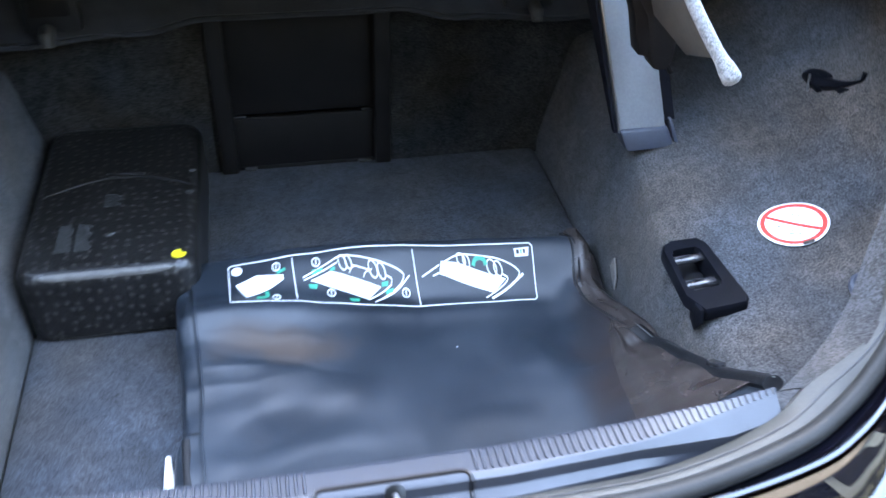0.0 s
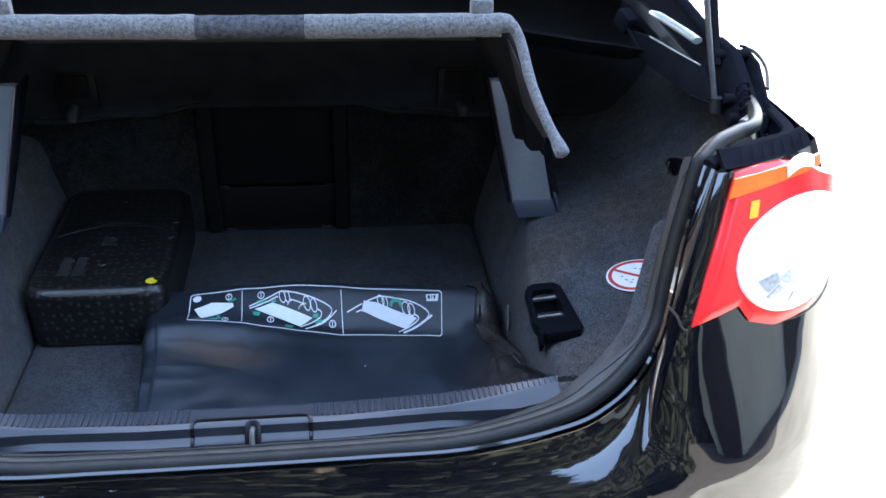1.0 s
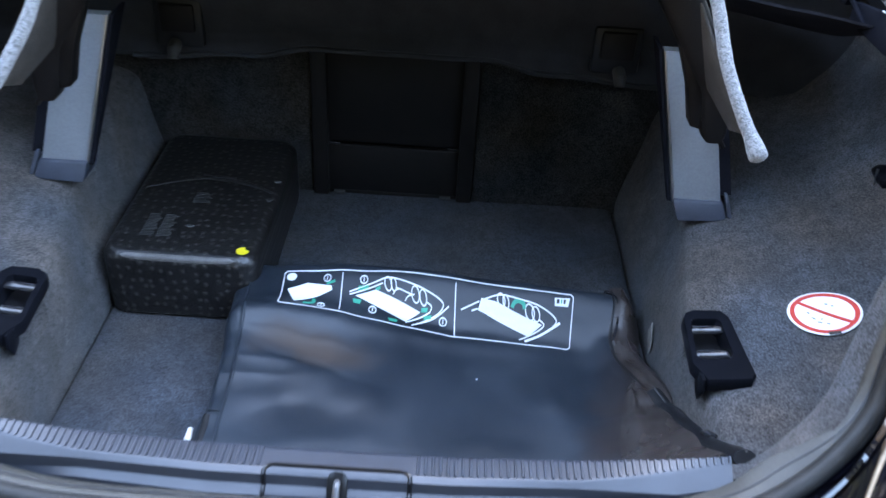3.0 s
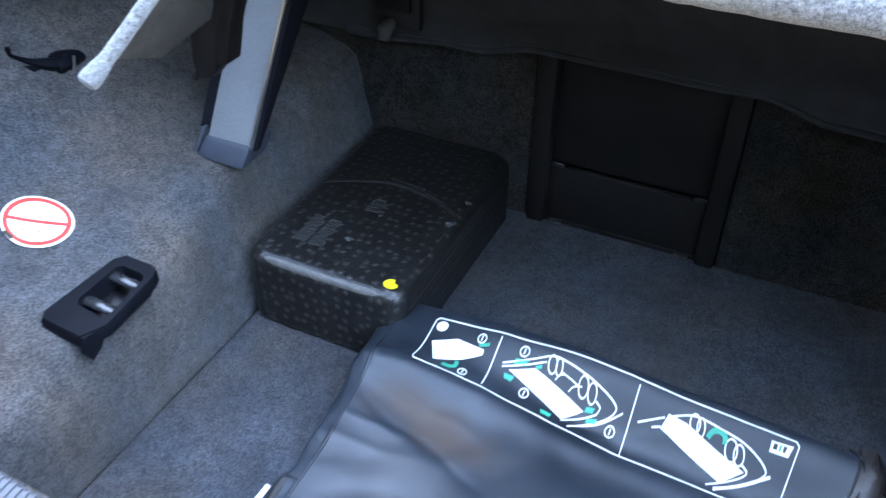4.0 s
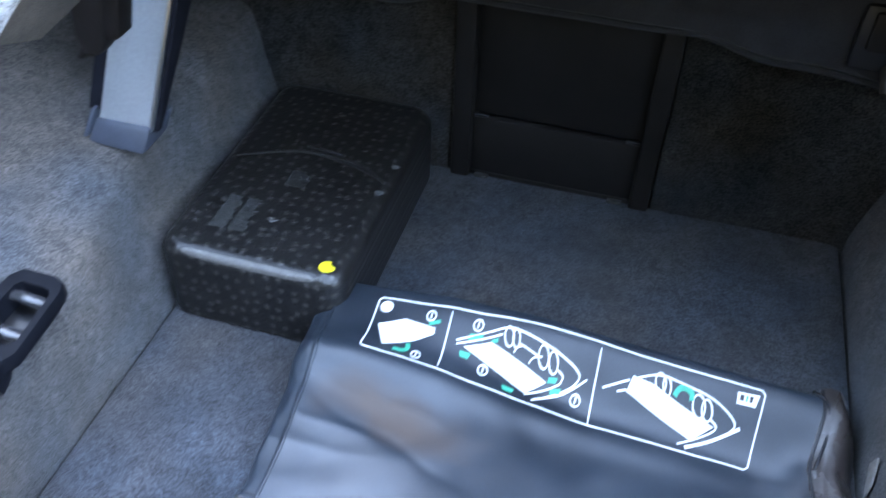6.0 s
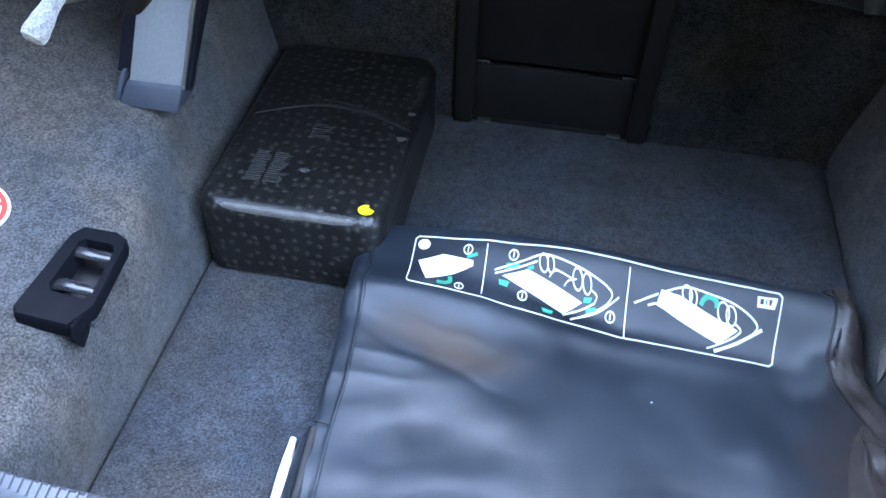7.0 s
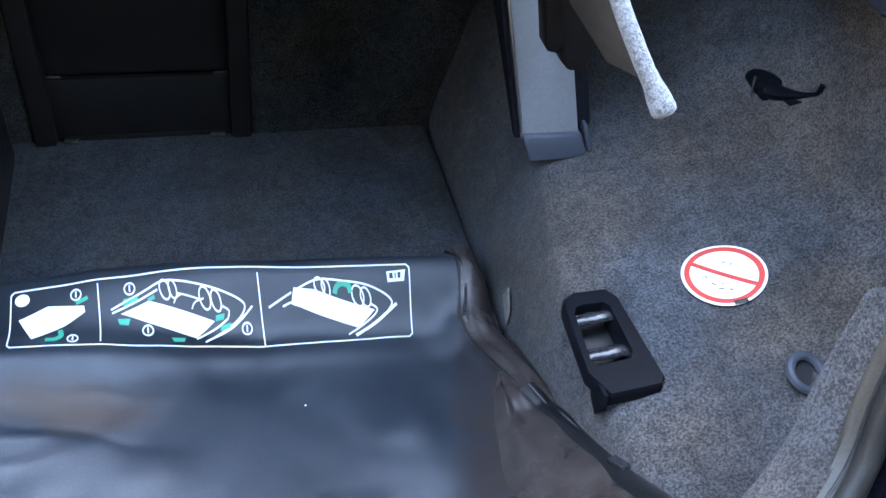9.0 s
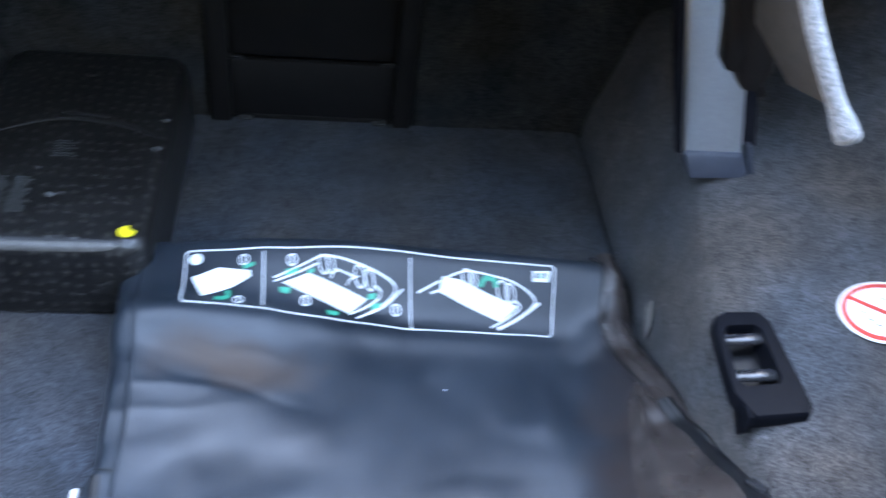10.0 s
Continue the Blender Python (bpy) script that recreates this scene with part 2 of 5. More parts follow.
STEEL = material("brushed_arm", (0.36, 0.378, 0.393), 0.38, metal=0.55, vary=0.10, scale=12, fine=260, bump=0.0001)
ARM_BASE = material("arm_base_plastic", (0.040, 0.046, 0.062), 0.55, vary=0.15, scale=40, fine=500, bump=0.0002)
BRACKET = material("bracket_plastic", (0.009, 0.0075, 0.007), 0.5, vary=0.25, scale=30, fine=500, bump=0.0003, spec=0.12)
BACKING = material("carpet_backing", (0.17, 0.155, 0.14), 0.95, vary=0.3, scale=120, fine=600, bump=0.001)
BROWN_BOARD = material("brown_board", (0.046, 0.039, 0.032), 0.9, vary=0.3, scale=60, fine=400, bump=0.001)
PLASTIC = material("black_plastic", (0.016, 0.016, 0.018), 0.45, vary=0.25, scale=50, fine=900, bump=0.0002)
HATCH = material("hatch_plastic", (0.015, 0.0130, 0.0125), 0.5, vary=0.25, scale=14, fine=700, bump=0.0002, spec=0.25)
PIT = material("pit_plastic", (0.004, 0.004, 0.005), 0.30, vary=0.2, scale=50, fine=900, spec=0.4)
EYE_BLACK = material("eye_plastic", (0.005, 0.0055, 0.0075), 0.30, vary=0.2, scale=50, fine=900, bump=0.0001, spec=0.04)
CLOTH_BLACK = material("deep_black_cloth", (0.022, 0.022, 0.027), 0.9, vary=0.3, scale=20, fine=700, bump=0.0006, spec=0.05)
HINGE_BLACK = material("hinge_black", (0.011, 0.0115, 0.015), 0.6, vary=0.25, scale=40, fine=600, spec=0.0)
SEAL_BLACK = material("seal_bulb", (0.024, 0.0235, 0.0225), 0.38, vary=0.25, scale=30, fine=400, bump=0.0002, spec=0.14)
GLOSS_BAR = material("lashing_bar", (0.02, 0.02, 0.022), 0.16, vary=0.1, spec=0.7)
SILL = material("sill_plastic", (0.027, 0.030, 0.038), 0.34, vary=0.15, scale=40, fine=900, bump=0.0002)
CHROME = material("zinc", (0.42, 0.41, 0.39), 0.34, metal=1.0, vary=0.08)
HINGE_METAL = material("hinge_metal", (0.40, 0.44, 0.43), 0.4, metal=0.3, vary=0.2, scale=30)
STRIKER = material("striker_metal", (0.10, 0.10, 0.105), 0.45, metal=0.6, vary=0.2, scale=80)
RUBBER = material("seal_rubber", (0.036, 0.034, 0.029), 0.48, vary=0.25, scale=30, fine=400, bump=0.0002, spec=0.35)
PAINT = material("black_paint", (0.0035, 0.0035, 0.006), 0.35, vary=0.2, scale=14, fine=300, spec=0.0, coat=1.0)
LAMP_RED = material("red_lens", (0.84, 0.022, 0.024), 0.25, vary=0.10, scale=30, coat=0.12, spec=0.3)
LAMP_ORANGE = material("orange_lens", (0.90, 0.14, 0.012), 0.25, vary=0.25, scale=40, coat=0.12, spec=0.3)
LAMP_WHITE = material("clear_lens", (0.88, 0.88, 0.89), 0.25, vary=0.1, scale=26, fine=90, coat=0.5, second=(0.93, 0.93, 0.93), bump=0.0012, bump_scale=30)
FACET = material("mirror_facet", (0.50, 0.51, 0.53), 0.35, metal=0.4, vary=0.35, scale=60, fine=200)
BULB = material("amber_bulb", (0.95, 0.42, 0.02), 0.3, vary=0.2, scale=80, coat=0.1)
LAMP_TOP = material("lamp_housing", (0.028, 0.030, 0.034), 0.45, vary=0.15, fine=700, bump=0.0001)
ROPE_WHITE = material("white_tube", (0.78, 0.75, 0.72), 0.45, vary=0.08)
CONCRETE = material("concrete", (0.18, 0.19, 0.182), 0.9, vary=0.2, scale=1.6, fine=60, bump=0.002, second=(0.245, 0.255, 0.245))
ASPHALT = material("asphalt", (0.045, 0.045, 0.047), 0.9, vary=0.3, scale=2.0, fine=90, bump=0.003, second=(0.07, 0.07, 0.072))


# ---- mesh helpers ----
def part(name, bm, mat, parent=None, label="", smooth=True):
    """Links a bmesh as one mesh object, under parent if given."""
    bmesh.ops.remove_doubles(bm, verts=bm.verts, dist=1e-6)
    bmesh.ops.recalc_face_normals(bm, faces=bm.faces)
    me = bpy.data.meshes.new(name)
    bm.to_mesh(me)
    bm.free()
    me.materials.append(mat)
    if smooth:
        me.shade_smooth()
        me.set_sharp_from_angle(angle=radians(38))
    ob = new(name, me)
    if parent:
        ob.parent = parent
    if label:
        ob["label"] = label
    return ob


def thing(name, label, category, group="", at=(0, 0, 0)):
    e = new(name)
    e.location = at
    e.empty_display_size = 0.05
    return tagged(e, label, category, group)


def grid(bm, f, nu, nv):
    """A sheet of quads from f(u, v), u and v from 0 to 1."""
    rows = [[bm.verts.new(f(i / nu, j / nv)) for j in range(nv + 1)] for i in range(nu + 1)]
    for i in range(nu):
        for j in range(nv):
            bm.faces.new((rows[i][j], rows[i + 1][j], rows[i + 1][j + 1], rows[i][j + 1]))
    return rows


def slab(f, nu, nv, thick):
    """A closed sheet: f on one side, f moved by the vector thick on the other."""
    bm = bmesh.new()
    t = Vector(thick)
    a = grid(bm, f, nu, nv)
    b = grid(bm, lambda u, v: Vector(f(u, v)) + t, nu, nv)
    ring = lambda g: [g[i][0] for i in range(nu + 1)] + [g[nu][j] for j in range(1, nv + 1)] + [g[i][nv] for i in range(nu - 1, -1, -1)] + [g[0][j] for j in range(nv - 1, 0, -1)]
    ra, rb = ring(a), ring(b)
    for k in range(len(ra)):
        n = (k + 1) % len(ra)
        bm.faces.new((ra[k], ra[n], rb[n], rb[k]))
    return bm


def block(size, bevel=0.0, segs=2, m=None):
    bm = bmesh.new()
    bmesh.ops.create_cube(bm, size=1)
    bmesh.ops.scale(bm, vec=size, verts=bm.verts)
    if bevel:
        bmesh.ops.bevel(bm, geom=list(bm.edges), offset=bevel, segments=segs, affect="EDGES", profile=0.5)
    if m is not None:
        bmesh.ops.transform(bm, matrix=m, verts=bm.verts)
    return bm


def spline(points, n, closed=False):
    """Points of a smooth curve through the given ones."""
    p = [Vector(q) for q in points]
    k = len(p)
    out = []
    spans = k if closed else k - 1
    for s in range(n + 1):
        x = s / n * spans
        i = min(int(x), spans - 1)
        t = x - i
        if closed:
            a, b, c, d = p[(i - 1) % k], p[i % k], p[(i + 1) % k], p[(i + 2) % k]
        else:
            a, b, c, d = p[max(i - 1, 0)], p[i], p[min(i + 1, k - 1)], p[min(i + 2, k - 1)]
        out.append(0.5 * (2 * b + (c - a) * t + (2 * a - 5 * b + 4 * c - d) * t * t + (3 * b - a - 3 * c + d) * t ** 3))
    return out


def tube(path, radius, sides=10, flat=1.0, up=Vector((0, 0, 1))):
    """A round rod along a path; radius may be a list; flat squeezes it along up."""
    bm = bmesh.new()
    path = [Vector(q) for q in path]
    n = len(path)
    rings = []
    for i, q in enumerate(path):
        d = (path[min(i + 1, n - 1)] - path[max(i - 1, 0)]).normalized()
        a = d.cross(up)
        a = a.normalized() if a.length > 1e-4 else Vector((1, 0, 0))
        b = a.cross(d).normalized()
        r = radius[i] if isinstance(radius, (list, tuple)) else radius
        rings.append([bm.verts.new(q + r * (math.cos(w) * a + flat * math.sin(w) * b)) for w in (2 * math.pi * k / sides for k in range(sides))])
    for i in range(n - 1):
        for k in range(sides):
            bm.faces.new((rings[i][k], rings[i][(k + 1) % sides], rings[i + 1][(k + 1) % sides], rings[i + 1][k]))
    bm.faces.new(rings[0][::-1])
    bm.faces.new(rings[-1])
    return bm


def prism(outline, depth, bevel=0.0):
    """A plate: outline of 3D points, pushed along the vector depth."""
    bm = bmesh.new()
    vs = [bm.verts.new(q) for q in outline]
    face = bm.faces.new(vs)
    ext = bmesh.ops.extrude_face_region(bm, geom=[face])
    moved = [g for g in ext["geom"] if isinstance(g, bmesh.types.BMVert)]
    bmesh.ops.translate(bm, vec=depth, verts=moved)
    if bevel:
        bmesh.ops.bevel(bm, geom=list(bm.edges), offset=bevel, segments=2, affect="EDGES", profile=0.5)
    return bm


def mirror_x(p):
    return Vector((-p[0], p[1], p[2]))


def lerp_table(x, xs, ys):
    return float(np.interp(x, xs, ys))


def smooth01(x):
    x = min(max(x, 0.0), 1.0)
    return x * x * (3 - 2 * x)


# ---- ground ----
bm = bmesh.new()
grid(bm, lambda u, v: ((u - 0.5) * 1200, (v - 0.5) * 1200, 0), 24, 24)
tagged(part("ground", bm, CONCRETE, smooth=False), "pale worn concrete ground under and round the car", "ground", kind="structure")

road = block((70, 40.0, 0.02), 0.005, 1, pose(-3, -20.6, 0.0))
tagged(part("road", road, ASPHALT, smooth=False), "dark worn asphalt lane behind the car", "road", kind="structure")

# ---- unseen tree and hedge behind the camera, added to darken mirrored paint and boot ----
LEAF = material("leaves", (0.020, 0.026, 0.021), 0.7, vary=0.4, scale=1.2, fine=9, second=(0.032, 0.039, 0.031), spec=0.2)
BARK = material("bark", (0.10, 0.08, 0.06), 0.9, vary=0.3, scale=6, fine=40, bump=0.01)


def leaf_cloud(count, centre, radii, size, seed):
    """Small leaf clumps scattered through an uneven crown."""
    rnd = random.Random(seed)
    bm = bmesh.new()
    for _ in range(count):
        a, b = rnd.uniform(0, 2 * math.pi), math.acos(rnd.uniform(-1, 1))
        r = rnd.uniform(0.55, 1.0) ** 0.6
        d = Vector((math.sin(b) * math.cos(a), math.sin(b) * math.sin(a), math.cos(b)))
        r *= 1 + 0.35 * noise.noise(d * 2.3 + Vector((seed, 0, 0)))
        q = Vector(centre) + Vector((d.x * radii[0], d.y * radii[1], d.z * radii[2])) * r
        u = Vector((rnd.uniform(-1, 1), rnd.uniform(-1, 1), rnd.uniform(-1, 1))).normalized()
        w = u.orthogonal().normalized()
        s = size * rnd.uniform(0.6, 1.4)
        bm.faces.new([bm.verts.new(q + p) for p in (u * s, w * s * 0.6, -u * s, -w * s * 0.6)])
    return bm


def tree(x, y, height, spread, seed):
    t = thing("tree", "tall dense leafy green tree, unseen, added to darken the paint's reflection", "tree", "", (x, y, 0))
    h = height
    part("trunk", tube([(0, 0, 0), (0.1, 0.05, h * 0.25), (0.05, -0.1, h * 0.5), (0.2, 0, h * 0.75)], [0.28, 0.22, 0.16, 0.06], 10), BARK, t)
    for k in range(5):
        a = k * 1.26 + seed
        part("limb", tube([(0.08, 0, h * (0.3 + 0.06 * k)), (spread * 0.35 * math.cos(a), spread * 0.35 * math.sin(a), h * (0.45 + 0.05 * k)), (spread * 0.6 * math.cos(a), spread * 0.6 * math.sin(a), h * (0.55 + 0.05 * k))], [0.10, 0.07, 0.03], 7), BARK, t)
    crown = part("crown", leaf_cloud(30000, (0, 0, h * 0.55), (spread, spread * 0.8, h * 0.46), 0.34, seed), LEAF, t, smooth=False)


# unseen tree standing in for the dark figure mirrored in the tail panel
tree(-0.1, -5.0, 17.0, 2.9, 3)


def garage():
    """A rendered garage beside the parking place, mirrored in the bumper."""
    g = thing("garage", "plain brown-grey garage with a dark door beside the parking place", "garage")
    wall = material("render_wall", (0.24, 0.17, 0.12), 0.9, vary=0.2, scale=1.2, fine=40, bump=0.003)
    door = material("garage_door", (0.06, 0.06, 0.062), 0.6, vary=0.15, scale=2, fine=60)
    roof = material("roof_felt", (0.05, 0.05, 0.052), 0.9, vary=0.2, scale=2, fine=40, bump=0.004)
    part("wall", block((5.0, 6.0, 3.0), 0.03, 1, pose(-5.7, 1.8, 1.5)), wall, g)
    part("roof", block((5.5, 6.5, 0.25), 0.04, 1, pose(-5.7, 1.8, 3.12)), roof, g)
    d = part("door", block((0.12, 2.5, 2.2), 0.02, 1, pose(-3.17, 2.6, 1.1)), door, g)
    for k in range(4):
        part("door_rail", block((0.05, 2.4, 0.05), 0.01, 1, pose(-3.10, 2.6, 0.4 + 0.5 * k)), door, d)
    part("window_frame", block((0.10, 1.2, 1.0), 0.02, 1, pose(-3.18, 0.2, 1.6)), PRINT_WHITE, g)


garage()


def outbuilding():
    """A grey-green building across the drive, mirrored in the bumper's corner."""
    g = thing("outbuilding", "grey-green rendered outbuilding across the drive", "building")
    wall = material("green_render", (0.46, 0.47, 0.42), 0.9, vary=0.2, scale=1.4, fine=40, bump=0.003)
    dark = material("dark_boards", (0.03, 0.03, 0.03), 0.6, vary=0.2, scale=3, fine=60)
    part("wall", block((3.0, 9.0, 3.2), 0.03, 1, pose(7.2, -0.5, 1.6)), wall, g)
    part("roof", block((3.6, 9.6, 0.30), 0.05, 1, pose(7.2, -0.5, 3.35)), dark, g)
    for y in (-3.6, 0.4, 2.8):
        d = part("door", block((0.10, 1.5, 2.0), 0.02, 1, pose(5.67, y, 1.0)), dark, g)
        part("door_rail", block((0.05, 1.4, 0.08), 0.01, 1, pose(5.60, y, 1.2)), dark, d)


outbuilding()
# unseen hedge, its height chosen to block low sky and darken the boot
bm = leaf_cloud(34000, (0, -7.4, 1.6), (18, 1.1, 5.2), 0.36, 21)
tagged(part("hedge", bm, LEAF, smooth=False), "dense green hedge, unseen, made tall to keep low sky out of the boot", "hedge", kind="stuff")
bm = leaf_cloud(12000, (-6.2, -4.6, 1.6), (1.1, 3.4, 5.2), 0.34, 22)
tagged(part("hedge", bm, LEAF, smooth=False), "dense green hedge between the lane and the garage", "hedge", kind="stuff")

# ---- boot lining ----
FLOOR_Z, FLOOR_X, BACK_Y = 0.48, 0.44, 1.89


def floor_at(u, v):
    x, y = -FLOOR_X + 2 * FLOOR_X * u, 1.0 + (BACK_Y - 1.0) * v
    z = FLOOR_Z + 0.002 * noise.noise((x * 6, y * 6, 3))
    edge = min(u, 1 - u) * 2 * FLOOR_X
    return Vector((x, y, z - 0.006 * math.exp(-edge / 0.006)))


tagged(part("floor", slab(floor_at, 90, 60, (0, 0, -0.03)), CARPET_FLOOR), "flat dark blue-grey carpeted boot floor", "floor", kind="structure")


PROFILE_X = [0.447, 0.446, 0.4445, 0.449, 0.466, 0.525, 0.64, 0.735, 0.785, 0.780, 0.742]
PROFILE_Z = [0.44, 0.50, 0.590, 0.632, 0.660, 0.677, 0.698, 0.742, 0.830, 0.94, 1.015]
_px = spline([(a, b, 0) for a, b in zip(PROFILE_X, PROFILE_Z)], 120)


def shelf_at(s, y):
    """Point of the right side lining: s from the floor joint (0) to the top (1)."""
    k = min(max(s, 0), 1) * 120
    i = min(int(k), 119)
    q = _px[i].lerp(_px[i + 1], k - i)
    w = smooth01((q.y - 0.50) / 0.15)
    z = q.y + 0.09 * (y - 1.28) * w
    x = q.x + 0.17 * min(max(y - 1.36, 0.0), 0.22) * smooth01((q.y - 0.49) / 0.14) * (1 - smooth01((q.x - 0.47) / 0.12))
    # the lining banks up towards the rear corner, beside the seal
    near = smooth01((x * 0.587 - y * 0.81 + 0.546) / 0.035)
    z += 0.050 * near * w
    x = min(x, lerp_table(y, [1.0, 1.05, 1.1, 1.2, 1.3], [0.525, 0.575, 0.635, 0.72, 0.84]))
    # pocket under the lashing eye
    pocket = smooth01((x - 0.442) / 0.006) * smooth01((0.494 - x) / 0.006) * smooth01((y - 1.224) / 0.008) * smooth01((1.302 - y) / 0.008)
    z -= 0.024 * pocket
    # its rear end stays below the seal
    z = min(z, lerp_table(y, [1.0, 1.02, 1.045, 1.075, 1.13, 1.3], [0.80, 0.845, 0.905, 0.975, 0.99, 1.02]))
    return Vector((x, y, z))


def shelf_z(x, y):
    """Height of the side lining's shelf over the plan point (x > 0.47)."""
    lo, hi = 0.25, 1.0
    for _ in range(24):
        mid = 0.5 * (lo + hi)
        if shelf_at(mid, y).x < x:
            lo = mid
        else:
            hi = mid
    return shelf_at(lo, y).z


def lining(sign):
    def f(u, v):
        y = 1.0 + 0.93 * v
        p = shelf_at(u, y)
        p.z += 0.0025 * noise.noise((p.x * 9 * sign, y * 9, 5)) * (1 if u > 0.2 else 0)
        return Vector((sign * p.x, p.y, p.z))
    return slab(f, 120, 160, (sign * 0.012, 0, -0.004))


tagged(part("wall_right", lining(1), CARPET), "grey-brown carpet side lining with a shelf over the wheel arch", "boot lining", kind="structure")
tagged(part("wall_left", lining(-1), CARPET), "blue-grey carpet side lining with a shelf over the wheel arch", "boot lining", kind="structure")


def back_top(x):
    """Height of the back wall's upper edge, which sags a little at the sides."""
    return 0.797 - 0.020 * smooth01((abs(x) - 0.16) / 0.10) - 0.012 * smooth01((abs(x) - 0.30) / 0.15)


def back_piece(x0, x1):
    def f(u, v):
        x = x0 + (x1 - x0) * u
        z = 0.47 + (back_top(x) + 0.02 - 0.47) * v
        return Vector((x, BACK_Y + 0.004 * noise.noise((x * 7, z * 7, 9)) + 0.010 * smooth01((0.49 - z) / 0.02) * 0, z))
    return slab(f, 50, 24, (0, 0.02, 0))


back = part("wall_back", back_piece(-0.86, -0.166), CARPET_BACK)
tagged(back, "dark carpeted back wall of the boot", "boot lining", kind="structure")
tagged(part("wall_back", back_piece(0.154, 0.86), CARPET_BACK), "dark carpeted back wall of the boot", "boot lining", kind="structure")


def upper_cloth(u, v):
    x = -0.80 + 1.60 * u
    z = back_top(x) + (1.07 - back_top(x)) * v
    y = 1.862 - 0.07 * v + 0.006 * noise.noise((x * 5, z * 6, 2)) - 0.012 * math.exp(-((v - 0.04) / 0.05) ** 2)
    return Vector((x, y, z))


tagged(part("wall_upper", slab(upper_cloth, 80, 24, (0, 0.03, 0)), CLOTH_DARK), "black cloth partition above the carpeted back wall", "partition", kind="structure")
tagged(part("trim_edge", tube([(x / 50, 1.850, back_top(x / 50) + 0.004 + 0.003 * noise.noise((x / 6, 0, 4))) for x in range(-24, 25)], 0.005, 8), CLOTH_DARK), "wavy black welt along the partition's lower edge", "trim", kind="structure")


tagged(part("trim_welt", tube([(x / 50, 1.872, back_top(x / 50) - 0.004) for x in range(-22, 23)], 0.0016, 6), BOX_PRINT), "thin grey welt below the partition's edge", "trim", kind="structure")


def inner_sill(u, v):
    x = -0.47 + 0.94 * u
    return Vector((x, 0.996 + 0.02 * x * x - 0.012 * v, 0.46 + (0.262 + 0.10 * x * x) * v))


tagged(part("wall_sill", slab(inner_sill, 40, 12, (0, -0.02, 0)), CARPET), "carpeted inner face of the loading sill", "boot lining", kind="structure")

# closed shell behind the linings
tagged(part("bulkhead", block((1.72, 0.02, 0.92), 0, 1, pose(0, 1.965, 0.62)), PLASTIC, smooth=False), "plain black bulkhead behind the boot lining", "bulkhead", kind="structure")
tagged(part("floor_pan", block((1.70, 1.05, 0.02), 0, 1, pose(0, 1.44, 0.40)), PLASTIC, smooth=False), "plain black pan under the boot floor", "floor pan", kind="structure")

# ---- hatch in the back wall ----
hatch = thing("through_loading_hatch", "black plastic through-loading hatch set in the back wall", "hatch")
part("panel", block((0.262, 0.012, 0.205), 0.004, 2, pose(-0.006, 1.906, 0.694)), HATCH, hatch)
part("lower_panel", block((0.262, 0.014, 0.105), 0.004, 2, pose(-0.006, 1.902, 0.534)), HATCH, hatch)
for sx in (-0.150, 0.137):
    part("side_frame", block((0.030, 0.060, 0.33), 0.004, 2, pose(sx, 1.907, 0.645)), HATCH, hatch)
part("bottom_frame", block((0.30, 0.03, 0.010), 0.003, 2, pose(-0.006, 1.908, 0.480)), HATCH, hatch)
for sx in (-0.125, 0.112):
    part("catch", block((0.026, 0.006, 0.007), 0.002, 1, pose(sx, 1.898, 0.589)), PLASTIC, hatch)
    part("foot_clip", block((0.022, 0.010, 0.005), 0.0015, 1, pose(sx + (0.012 if sx < 0 else -0.012), 1.876, 0.4905)), BOX_PRINT, hatch)


